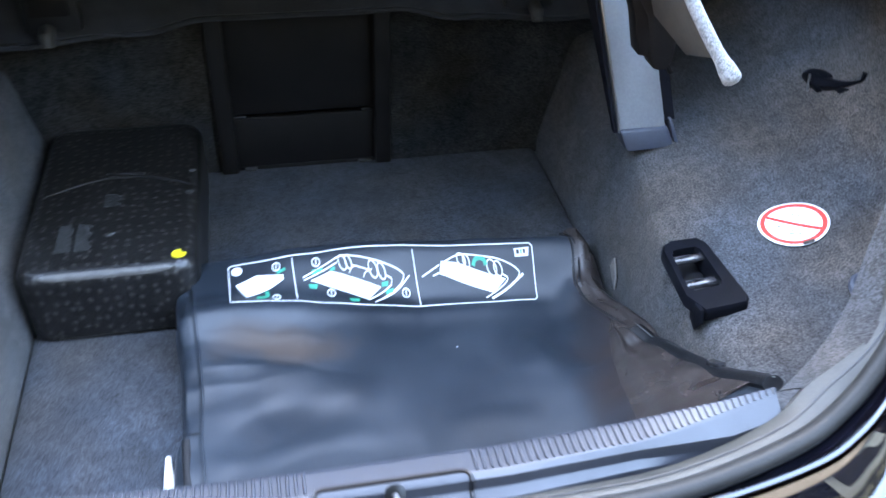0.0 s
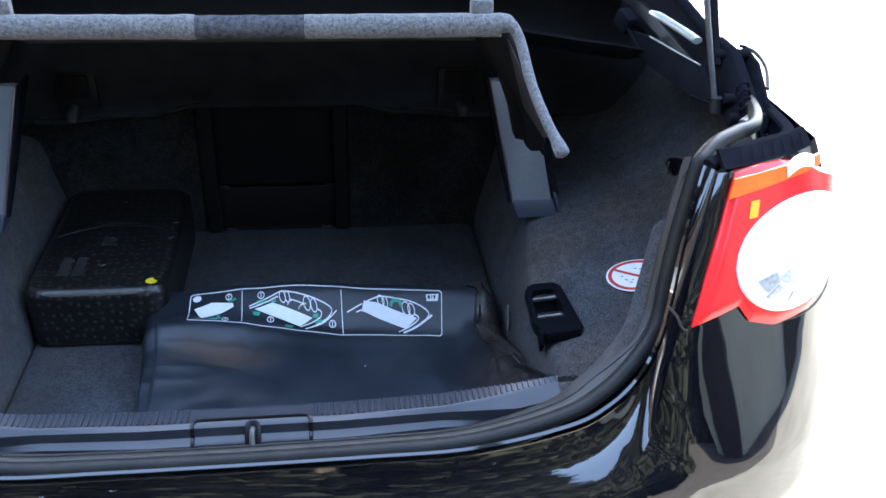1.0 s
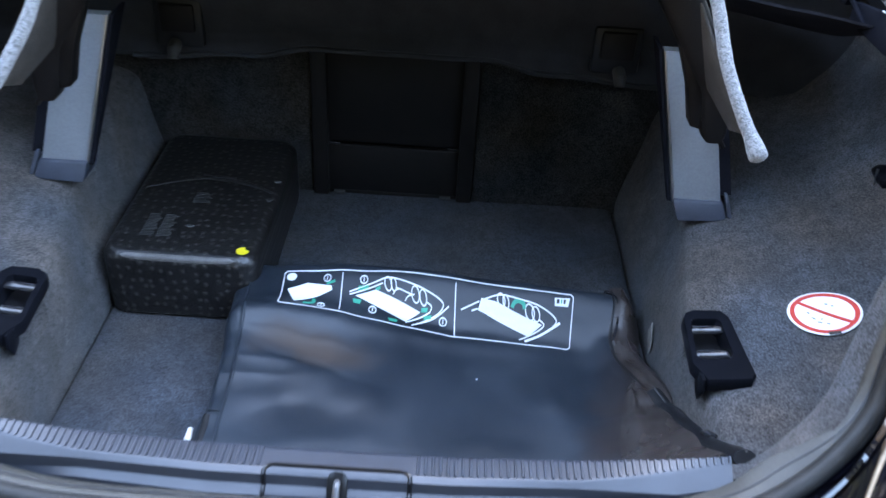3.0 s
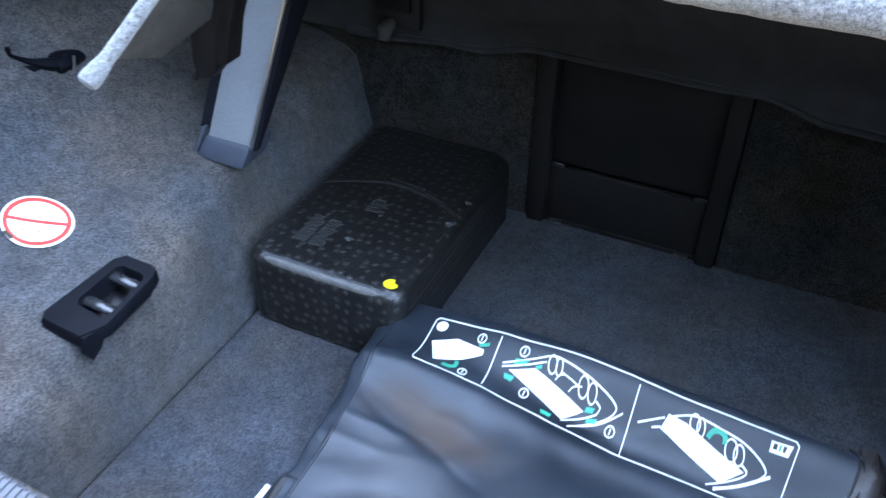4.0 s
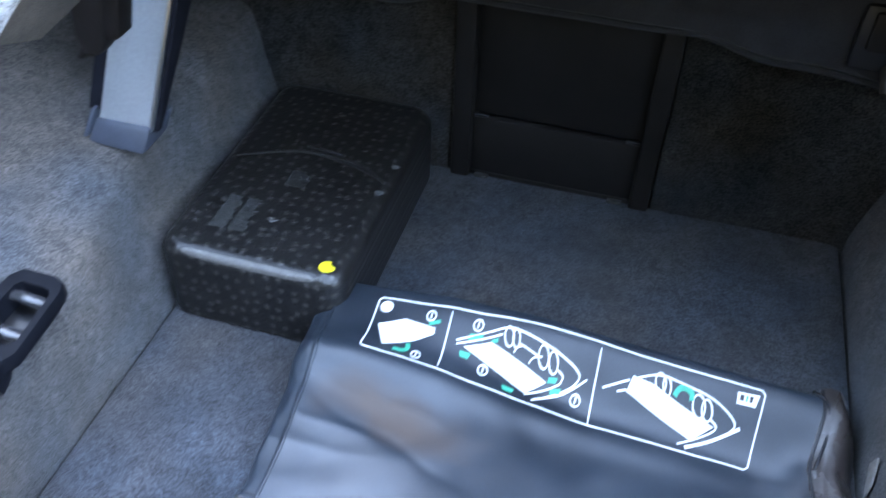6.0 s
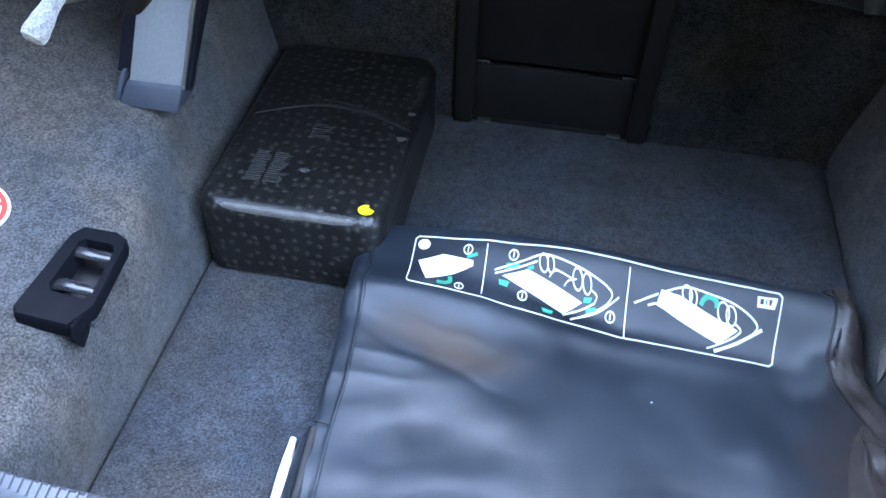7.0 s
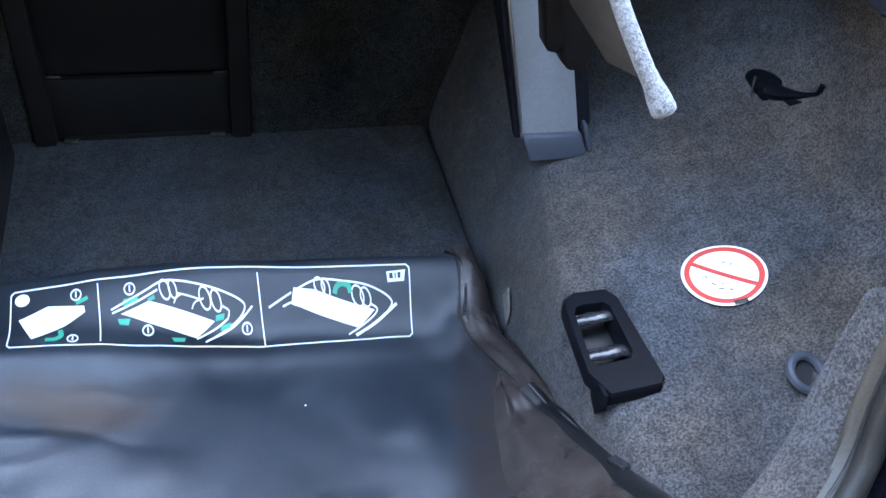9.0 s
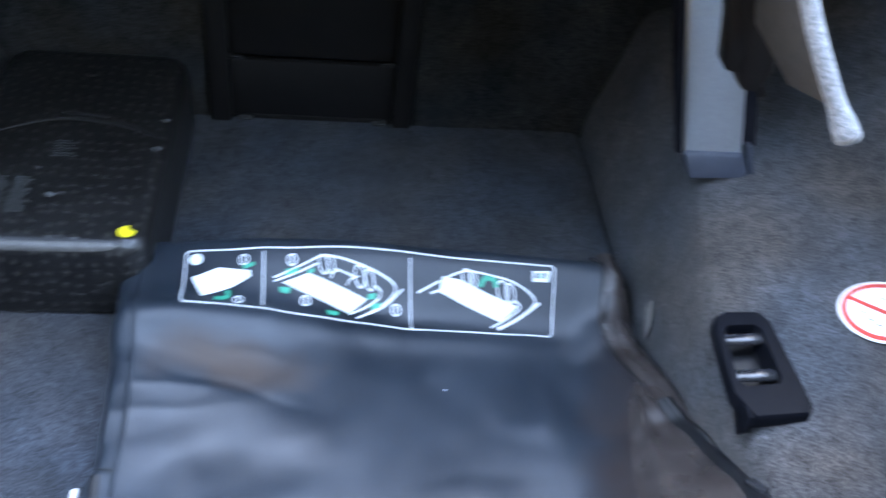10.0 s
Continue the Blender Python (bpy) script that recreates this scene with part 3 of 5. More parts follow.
# ---- roof arms, brackets and the felt-covered frame ----
def roof_arm(sign, label):
    arm = thing("hardtop_post", label, "metal post", "hardtop posts")
    q = lambda x, y, z: (sign * x, y, z)
    lean, rake = -0.20, 0.30
    mid, wide = (0.4925, 0.076) if sign > 0 else (0.4955, 0.072)

    def plate(u, v):
        z = 0.715 + 0.22 * v
        x = mid + lean * (z - 0.72) + (u - 0.5) * wide
        return Vector(q(x, 1.545 + rake * (z - 0.72), z))
    part("metal_plate", slab(plate, 4, 10, (0, 0.018, 0)), STEEL, arm, "brushed pale grey metal plate")

    def flange(u, v):
        z = 0.715 + 0.22 * v
        x = mid - wide / 2 + lean * (z - 0.72) - 0.0015
        return Vector(q(x, 1.548 + rake * (z - 0.72) + (0.010 + 0.045 * v) * u, z))
    part("inner_flange", slab(flange, 3, 8, (-sign * 0.006, 0, 0)), HINGE_BLACK, arm)
    part("bright_edge", tube([q(mid - wide / 2 + 0.0012 + lean * (z - 0.72), 1.5445 + rake * (z - 0.72), z) for z in (0.722, 0.80, 0.935)], 0.0020, 6), CHROME, arm, "bright bare metal edge")

    def slit(u, v):
        z = 0.730 + 0.125 * v
        return Vector(q(mid + wide / 2 + 0.0005 + 0.017 * u + lean * (z - 0.72), 1.5465 + rake * (z - 0.72), z))
    part("slot", slab(slit, 2, 6, (0, 0.012, 0)), HINGE_BLACK, arm, "dark gap beside the plate")
    base = prism([q(mid - wide / 2, 1.540, 0.721), q(mid + wide / 2 + 0.004, 1.540, 0.721), q(0.543, 1.524, 0.695), q(0.465, 1.524, 0.692)], (0, 0.06, 0.0), 0.004)
    part("foot", base, ARM_BASE, arm, "blue-grey plastic foot")
    part("foot_fin", prism([q(0.5335, 1.542, 0.734), q(0.539, 1.542, 0.734), q(0.549, 1.526, 0.701), q(0.542, 1.526, 0.701)], (0, 0.05, 0), 0.002), ARM_BASE, arm)

    bracket = thing("roof_bracket", "dark brown plastic bracket hanging before the metal post", "bracket", "roof brackets")

    def shell(u, v):
        a = 2 * math.pi * u
        z = 1.062 - 0.217 * v
        cx = lerp_table(z, [0.845, 0.89, 0.926, 1.062], [0.480, 0.474, 0.467, 0.385])
        wx, wy = lerp_table(z, [0.845, 0.852, 0.868, 1.062], [0.011, 0.017, 0.0205, 0.034]), 0.022 - 0.006 * v
        c, s = math.cos(a), math.sin(a)
        return Vector(q(cx + wx * math.copysign(abs(c) ** 0.5, c), 1.512 + wy * math.copysign(abs(s) ** 0.5, s), z))
    bm = bmesh.new()
    rows = grid(bm, shell, 24, 30)
    bm.faces.new([r[-1] for r in rows[:-1]])
    bm.faces.new([r[0] for r in rows[:-1]][::-1])
    part("cover", bm, BRACKET, bracket)
    side = [q(0.441, 1.498, 0.8685), q(0.4565, 1.498, 0.8645), q(0.454, 1.498, 0.926), q(0.425, 1.498, 1.000), q(0.398, 1.498, 1.000), q(0.427, 1.498, 0.926)]
    part("side_cover", prism(side, (0, 0.030, 0), 0.002), BRACKET, bracket)
    part("pin", tube([q(0.488, 1.500, 0.850), q(0.496, 1.500, 0.838)], 0.004, 8), BRACKET, bracket)


roof_arm(1, "brushed grey metal post standing on the boot's carpeted shelf")
roof_arm(-1, "bluish grey metal post standing on the boot's carpeted shelf")

frame_thing = thing("luggage_guard", "grey felt-covered guard bar with two drooping arms across the boot", "guard bar")


def bar_section(x0, x1, r, mat, name, label=""):
    n = 26
    pts = [(x0 + (x1 - x0) * i / n, 1.453 + 0.0015 * noise.noise((i * 0.4, x0, 1)), 1.0865 - 0.0025 * math.cos(3 * (x0 + (x1 - x0) * i / n))) for i in range(n + 1)]
    return part(name, tube(pts, [r * (1 + 0.06 * noise.noise((i * 0.7, x0 * 9, 0))) for i in range(n + 1)], 14, 1.25), mat, frame_thing, label)


bar_section(-0.386, -0.080, 0.0150, FELT, "bar")
bar_section(0.085, 0.393, 0.0150, FELT, "bar")
bar_section(-0.082, 0.087, 0.0142, FELT_DARK, "middle_section", "darker worn middle section")
for sg in (1, -1):
    o = 0.006 if sg > 0 else -0.003
    pts = spline([(sg * (0.374 + o), 1.453, 1.088), (sg * (0.397 + o), 1.452, 1.087), (sg * (0.415 + o), 1.442, 1.070), (sg * (0.430 + o), 1.392, 1.010), (sg * (0.448 + o), 1.346, 0.966), (sg * (0.461 + o), 1.322, 0.942), (sg * (0.469 + o), 1.301, 0.926)], 36)
    rad = [0.0152 - 0.0068 * smooth01((i - 5) / 6) + 0.0034 * smooth01((i - 28) / 5) - 0.006 * smooth01((i - 34.5) / 2) for i in range(37)]
    part("arm", tube(pts, [r * (1 + 0.08 * noise.noise((i * 0.8, sg, 3))) for i, r in enumerate(rad)], 14, 1.0), FELT, frame_thing)
    part("nub", block((0.036, 0.020, 0.034), 0.005, 2, pose(sg * 0.362, 1.462, 1.108)), FELT, frame_thing)
    flap = prism([(sg * 0.408, 1.456, 1.062), (sg * 0.464, 1.335, 0.942), (sg * 0.474, 1.420, 0.905), (sg * 0.454, 1.500, 0.93)], (sg * -0.004, 0, 0), 0.001)
    part("side_flap", flap, BROWN_BOARD, frame_thing, "thin brown board")

# cloth that closes the guard's top, from the bar to the partition
def guard_cover(u, v):
    x = -0.398 + 0.796 * u
    return Vector((x, 1.466 + 0.366 * v, 1.078 - 0.133 * v - 0.012 * math.sin(math.pi * v) + 0.004 * noise.noise((x * 6, v * 4, 7))))


part("cover_cloth", slab(guard_cover, 40, 16, (0, 0, 0.004)), CLOTH_DARK, frame_thing, "black cloth cover stretched to the partition")

# added cloth wings beside the cover that shade the linings and rear corners
for sg in (1, -1):
    def shade_wing(u, v):
        x = 0.402 + 0.285 * u
        return Vector((sg * x, 1.575 - 0.05 * u + 0.27 * v, 1.045 - 0.03 * u - 0.09 * v - 0.014 * math.sin(math.pi * v) + 0.004 * noise.noise((x * 7, v * 4, sg))))
    part("shade_wing", slab(shade_wing, 16, 12, (0, 0, 0.004)), CLOTH_BLACK, frame_thing, "black cloth wing added beside the cover to shade the lining")

# ---- seat-back catches on the partition ----
for sg in (1, -1):
    c = thing("seat_catch", "black square catch with a grey knob on the partition", "catch", "seat catches", (sg * 0.385, 1.84, 0.84))
    part("plate", block((0.085, 0.016, 0.085), 0.006, 2), PLASTIC, c)
    part("recess", block((0.060, 0.010, 0.050), 0.004, 2, pose(0, -0.012, 0.012)), HATCH, c)
    part("knob", tube([(sg * 0.008, -0.006, -0.035), (sg * 0.010, -0.022, -0.042), (sg * 0.010, -0.030, -0.056)], [0.011, 0.012, 0.009], 12), KNOB, c, "dull grey knob")


# ---- black case ----
case = thing("storage_case", "black moulded storage case with a yellow sticker on the boot floor", "case")


def rounded_box(x0, x1, y0, y1, z0, z1, r, e, bow=0.0):
    """A soft box: corner radius r in plan, top edge radius e."""
    bm = bmesh.new()
    n = 8
    rings = []
    levels = [(0.0, 0.006), (0.006, 0.0)] + [((z1 - z0) - e + e * math.sin(a), e * (1 - math.cos(a))) for a in (math.pi / 2 * k / 7 for k in range(8))]
    for h, inset in levels:
        ring = []
        for (cx, cy, a0) in ((x1 - r, y0 + r, -90), (x1 - r, y1 - r, 0), (x0 + r, y1 - r, 90), (x0 + r, y0 + r, 180)):
            for k in range(n + 1):
                a = radians(a0 + 90 * k / n)
                ring.append(bm.verts.new((cx + (r - inset) * math.cos(a), cy + (r - inset) * math.sin(a), z0 + h)))
        rings.append(ring)
    m = len(rings[0])
    for a, b in zip(rings, rings[1:]):
        for k in range(m):
            bm.faces.new((a[k], a[(k + 1) % m], b[(k + 1) % m], b[k]))
    bm.faces.new(rings[0][::-1])
    top = bm.faces.new(rings[-1])
    bmesh.ops.inset_region(bm, faces=[top], thickness=0.02, depth=bow)
    return bm


CX0, CX1, CY0, CY1, CZ1 = -0.4415, -0.190, 1.466, 1.880, 0.603
part("body", rounded_box(CX0, CX1, CY0, CY1, 0.4815, CZ1, 0.036, 0.020, 0.0015), BOX_BLACK, case)
# pale rod set into the worn front edge to paint its highlight
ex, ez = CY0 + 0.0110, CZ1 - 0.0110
part("front_edge_highlight", tube(spline([(CX0 + 0.024, ex + 0.003, ez - 0.001), (-0.38, ex, ez), (-0.25, ex, ez), (CX1 - 0.024, ex + 0.003, ez - 0.001)], 24), [0.0085 - 0.005 * smooth01(abs(k - 12) / 2 - 5) for k in range(25)], 14), BOX_EDGE_SHINE, case, "worn front edge with its highlight put in as paler colour")
part("seam", tube(spline([(CX0 + 0.02, 1.668, CZ1 + 0.0005), (-0.34, 1.702, CZ1 + 0.0025), (-0.26, 1.697, CZ1 + 0.003), (CX1 + -0.012, 1.672, CZ1 + 0.001)], 30), [0.0015 + 0.0022 * math.exp(-((i - 19) / 8) ** 2) for i in range(31)], 8), BOX_SEAM, case, "raised seam across the lid")
part("handle_ridge", tube([(-0.335, 1.720, CZ1 + 0.001), (-0.275, 1.712, CZ1 + 0.002)], 0.0022, 8), BOX_SEAM, case)
# faded printed panel made of short bars
rnd = random.Random(5)
for k in range(15):
    for j in range(2):
        w = rnd.uniform(0.016, 0.024)
        part("print_bar", block((w, 0.0024, 0.0008), 0, 1, pose(-0.389 + 0.026 * j + w / 2, 1.522 + 0.0044 * k, CZ1 + 0.0017)), BOX_PRINT, case, smooth=False)
for k in range(7):
    w = rnd.uniform(0.016, 0.030)
    part("print_bar", block((w, 0.0024, 0.0008), 0, 1, pose(-0.331 + w / 2, 1.628 + 0.0050 * k, CZ1 + 0.0017)), BOX_PRINT, case, smooth=False)
for (mx, my, r) in ((-0.203, 1.648, 0.0062), (-0.200, 1.709, 0.0055), (-0.315, 1.553, 0.0060), (-0.316, 1.806, 0.004)):
    part("scuff_mark", prism([(mx + r * (1 + 0.3 * math.sin(3 * a)) * math.cos(a), my + 0.7 * r * math.sin(a), CZ1 + 0.0012) for a in (2 * math.pi * k / 14 for k in range(14))], (0, 0, 0.0008)), BOX_MARK, case, smooth=False)
sticker = part("yellow_sticker", prism([(-0.215 + 0.0105 * math.cos(a) - (0.003 if 0 < a < 1.2 else 0), 1.491 + 0.0098 * math.sin(a) - (0.003 if 0.3 < a < 1.3 else 0), CZ1 + 0.0022) for a in (2 * math.pi * k / 24 for k in range(24))], (0, 0, 0.0006)), YELLOW, case, "round yellow paper sticker", smooth=False)


# ---- bag with its printed instruction panel ----
BAG_GUSSET = scuffed(material("bag_gusset", (0.034, 0.025, 0.022), 0.36, vary=0.35, scale=30, fine=700, bump=0.0005, second=(0.056, 0.045, 0.041), spec=0.5), 0.22, 0.42, 16.0, 0.0012)


def bag_left(y):
    return lerp_table(y, [1.0, 1.124, 1.205, 1.283, 1.39, 1.487, 1.56], [-0.178, -0.183, -0.188, -0.187, -0.195, -0.203, -0.200])


def bag_right(y):
    return lerp_table(y, [1.0, 1.15, 1.19, 1.26, 1.34, 1.415, 1.444, 1.503, 1.56], [0.442, 0.442, 0.441, 0.428, 0.402, 0.382, 0.378, 0.388, 0.384])


def bag_top(x, y):
    """Height of the bag's upper face over the plan point."""
    u = min(max((x + 0.22) / 0.62, 0), 1)
    back = lerp_table(u, [0, 0.12, 0.26, 0.42, 0.62, 0.88, 1], [0.556, 0.562, 0.571, 0.572, 0.561, 0.547, 0.540])
    mid = lerp_table(u, [0, 0.12, 0.27, 0.55, 0.87, 1], [0.553, 0.552, 0.542, 0.507, 0.494, 0.492])
    front = lerp_table(u, [0, 0.3, 0.6, 0.85, 1], [0.530, 0.522, 0.512, 0.515, 0.53])
    if y > 1.42:
        z = mid + (back - mid) * smooth01((y - 1.42) / 0.10)
    else:
        z = front + (mid - front) * smooth01((y - 1.22) / 0.20)
    yw = y + 0.016 * noise.noise((x * 9, y * 7, 3.3)) + 0.10 * (u - 0.18)
    z += 0.014 * math.exp(-((u - 0.14) / 0.26) ** 2 - ((y - 1.412) / 0.027) ** 2) + 0.006 * math.exp(-((u - 0.62) / 0.26) ** 2 - ((y - 1.416) / 0.022) ** 2)
    z -= 0.0055 * math.exp(-((u - 0.14) / 0.16) ** 2 - ((yw - 1.352) / 0.026) ** 2)
    for y0, k, wide, high, u0 in ((1.382, 0.16, 0.006, 0.0034, 0.16), (1.352, 0.30, 0.006, -0.0026, 0.20), (1.325, 0.10, 0.009, 0.0024, 0.10), (1.285, -0.12, 0.008, 0.0020, 0.06), (1.31, -0.45, 0.010, 0.0022, 0.62)):
        d = y - y0 + k * (u - 0.05) * 0.6 + 0.010 * noise.noise((x * 14, y0 * 50, 1))
        z += 0.9 * high * math.exp(-abs(d) / wide) * math.exp(-((u - u0) / 0.13) ** 2)
    z += 0.004 * math.exp(-((u - 0.30 - 1.4 * (1.30 - y)) / 0.10) ** 2 - ((y - 1.27) / 0.05) ** 2)
    z += 0.003 * math.exp(-((u - 0.05) / 0.10) ** 2 - ((y - 1.27) / 0.05) ** 2)
    z += 0.016 * math.exp(-((u - 1.0) / 0.045) ** 2 - ((y - 1.33) / 0.10) ** 2) - 0.012 * math.exp(-((u - 0.90) / 0.05) ** 2 - ((y - 1.30) / 0.10) ** 2) + 0.009 * math.exp(-((u - 0.80) / 0.05) ** 2 - ((y - 1.27) / 0.10) ** 2)
    z += 0.010 * math.exp(-((u - 0.955) / 0.030) ** 2 - ((y - 1.43) / 0.025) ** 2)
    # creases: sharp-crested folds that fan out from the left edge and the right corner
    c1 = 1 - (2.6 * noise.noise((x * 5 - y * 9, x * 7 + y * 4, 2.2))) ** 2
    c2 = 1 - (2.6 * noise.noise((x * 15 + y * 6, y * 17 - x * 5, 6.1))) ** 2
    flat = 1 - 0.8 * smooth01((y - 1.40) / 0.03)
    z += flat * 0.0013 * max(0, c1) ** 2 + flat * 0.0003 * max(0, c2) ** 2 * (0.4 + 1.2 * smooth01((abs(u - 0.5) - 0.2) / 0.3))
    z += 0.0013 * noise.noise((x * 8, y * 10, 1.5)) + 0.0010 * noise.noise((x * 26, y * 22, 4))
    # the right front corner climbs the side lining towards the sill
    z += 0.62 * max(0.0, 1.265 - y) * smooth01((x - 0.25) / 0.20)
    z += 0.25 * max(0.0, 1.12 - y)
    return z


bag = thing("soft_bag", "creased black vinyl bag with printed pictures on the boot floor", "bag")
BAG_Y0, BAG_Y1 = 1.03, 1.548


def bag_point(u, v):
    """Over the bag from its left foot across the top to its right foot."""
    y = BAG_Y0 + (BAG_Y1 - BAG_Y0) * v
    fall_b = smooth01((BAG_Y1 - y) / 0.028)
    l, r = bag_left(y), bag_right(y)
    # u: 0-0.12 left gusset, 0.92-1 right gusset
    if u < 0.12:
        k = u / 0.12
        wide = 0.031 + 0.004 * noise.noise((y * 20, 1.7, 0)) + 0.010 * smooth01((1.24 - y) / 0.1)
        x = l - wide * math.cos(k * math.pi / 2) ** 0.8
        z = 0.4825 + (bag_top(l, y) - 0.004 - 0.4825) * math.sin(k * math.pi / 2) ** 0.55 + 0.004 * noise.noise((y * 26, k * 3, 7)) * math.sin(k * math.pi)
    elif u > 0.92:
        k = (1 - u) / 0.08
        x = r + 0.012 * (1 - k)
        foot = 0.4825 + max(0.0, 1.265 - y) * 0.45
        z = foot + (bag_top(r, y) - foot) * math.sin(k * math.pi / 2) ** 0.8
    else:
        x = l + (r - l) * (u - 0.12) / 0.80
        z = bag_top(x, y)
    z = 0.4825 + (z - 0.4825) * (0.10 + 0.90 * fall_b)
    x += 0.004 * noise.noise((y * 14, u * 5, 8)) * (1 if u < 0.1 or u > 0.9 else 0)
    return Vector((x, y, max(z, 0.4825)))


bm = bmesh.new()
grid(bm, bag_point, 150, 120)
grid(bm, lambda u, v: Vector((bag_point(u, v).x, bag_point(u, v).y, 0.4822 + (0.45 * max(0.0, 1.265 - bag_point(u, v).y) if u > 0.93 else 0))), 24, 12)
part("body", bm, BAG_VINYL, bag)
ys = [BAG_Y0 + (1.532 - BAG_Y0) * k / 60 for k in range(61)]
part("left_piping", tube([(bag_left(y) - 0.001, y, bag_top(bag_left(y), y) + 0.0005) for y in ys], 0.0017, 8), BAG_VINYL, bag)
part("right_piping", tube([(bag_right(y) + 0.001, y, bag_top(bag_right(y), y) + 0.001) for y in ys], 0.0019, 8), BAG_SEAM, bag)


left_run = [y for y in ys if y < 1.215]
part("left_zip", tube([(bag_left(y) - 0.021, y, bag_top(bag_left(y), y) - 0.009) for y in left_run], 0.0065, 10, 0.8), BAG_SEAM, bag, "black zip edge")
part("hem_stitch", tube([(bag_left(1.215) - d, 1.215 + 0.2 * d, bag_top(bag_left(1.215), 1.215) + 0.001 - 8 * d * d) for d in (0.0, 0.008, 0.016, 0.024)], 0.0008, 6), BAG_SEAM, bag)


def gusset(u, v):
    y = 1.225 + 0.310 * v
    x0 = bag_right(y) - 0.002
    wide = 0.062 - 0.012 * v + 0.006 * noise.noise((y * 18, 3, 1))
    z0 = bag_top(bag_right(y), y)
    low = 0.488 + 0.20 * max(0.0, 1.44 - y)
    z = z0 + (low - z0) * u ** 2.6 + 0.010 * math.sin(math.pi * u) + 0.006 * noise.noise((y * 24, u * 4, 2)) * math.sin(math.pi * min(1, u * 1.3))
    return Vector((min(x0 + wide * u, 0.4435), y, z))


part("right_gusset", slab(gusset, 14, 50, (0, 0, -0.002)), BAG_GUSSET, bag, "brownish creased side gusset")


def right_fold(u, v):
    """Slack brown pleat between the bag's face and its zip."""
    y = 1.340 - 0.29 * v
    x0 = lerp_table(y, [1.04, 1.196, 1.314, 1.345], [0.335, 0.357, 0.385, 0.402])
    x = x0 + (bag_right(y) - x0) * u
    crease = 0.006 * math.exp(-((u - 0.22) / 0.12) ** 2) - 0.006 * math.exp(-((u - 0.45 - 0.2 * v) / 0.16) ** 2) + 0.004 * noise.noise((y * 22, u * 3, 5))
    return Vector((x, y, bag_top(x, y) + 0.0006 + 0.007 * smooth01(u / 0.6) * min(1, v * 6) + crease * smooth01(u / 0.35) * min(1, v * 8)))


part("right_fold", slab(right_fold, 24, 40, (0, 0, -0.002)), BAG_GUSSET, bag, "slack brown pleat beside the zip")
zs = [y for y in ys if y < 1.30]
part("zip", tube([(bag_right(y) + 0.004, y, bag_top(bag_right(y), y) + 0.004) for y in zs], 0.0130, 12, 0.75), BAG_SEAM, bag, "black zip edge")
part("zip_stitching", tube([(bag_right(y) + 0.004, y, bag_top(bag_right(y), y) + 0.0142) for y in zs], 0.0009, 5), BOX_MARK, bag, "pale stitching")
part("zip_puller", block((0.012, 0.024, 0.007), 0.002, 2, pose(bag_right(1.14) + 0.004, 1.135, bag_top(bag_right(1.135), 1.135) + 0.016, -30, 0, 15)), GLOSS_BAR, bag, "small black zip puller")
pins = spline([(0.376, 1.530, bag_top(0.376, 1.530) - 0.002), (0.392, 1.512, bag_top(0.388, 1.512) + 0.002), (0.394, 1.480, bag_top(0.386, 1.480) + 0.003), (0.384, 1.440, bag_top(0.380, 1.440) + 0.002)], 20)
part("corner_cord", tube(pins, 0.0020, 8), GLOSS_BAR, bag, "glossy thin cord")
part("cord_end", tube([(0.384, 1.440, bag_top(0.380, 1.440) + 0.003), (0.386, 1.431, bag_top(0.380, 1.431) + 0.002)], 0.0030, 8), BOX_MARK, bag, "pale crimped cord end")

# the print: its own coordinates run 0 to 1427 across and 0 to 230 down


def label_xyz(px, py, lift=0.0010):
    a, b = lerp_table(px / 1427, [-1, 0, 0.2177, 0.6225, 1, 2], [-1, 0, 0.200, 0.591, 1, 2]), py / 230
    top = Vector((-0.152 + 0.474 * a, 1.5045 + 0.004 * a + 0.005 * math.sin(math.pi * min(1, max(0, (a - 0.12) / 0.75))) ** 2))
    bot = Vector((-0.149 + 0.464 * a, 1.4170 + 0.010 * a))
    q = top.lerp(bot, b)
    return Vector((q.x, q.y, bag_top(q.x, q.y) + lift))


def ribbon(pts, w, closed=False, lift=0.0010):
    """A drawn line of width w on the bag, as a thin raised strip."""
    w *= 0.54 if w < 10 else 0.9
    if len(pts) < 3 or closed is None:
        path = []
        for (a, b), (c, d) in zip(pts, pts[1:]):
            path += [(a + (c - a) * k / 20, b + (d - b) * k / 20) for k in range(20)]
        path.append(pts[-1])
        closed = False
    else:
        path = [(q.x, q.y) for q in spline([(a, b, 0) for a, b in pts], 12 * len(pts), closed)]
    bm = bmesh.new()
    n = len(path)
    prev = None
    for i in range(n):
        a, b = path[max(i - 1, 0)], path[min(i + 1, n - 1)]
        d = Vector((b[0] - a[0], b[1] - a[1]))
        d = d.normalized() if d.length > 1e-6 else Vector((1, 0))
        nx, ny = -d.y * w / 2, d.x * w / 2
        p, q = (path[i][0] + nx, path[i][1] + ny), (path[i][0] - nx, path[i][1] - ny)
        row = [bm.verts.new(label_xyz(*p, lift)), bm.verts.new(label_xyz(*q, lift)), bm.verts.new(label_xyz(*q, lift - 0.0012)), bm.verts.new(label_xyz(*p, lift - 0.0012))]
        if prev:
            for k in range(4):
                bm.faces.new((prev[k], prev[(k + 1) % 4], row[(k + 1) % 4], row[k]))
        prev = row
    return bm


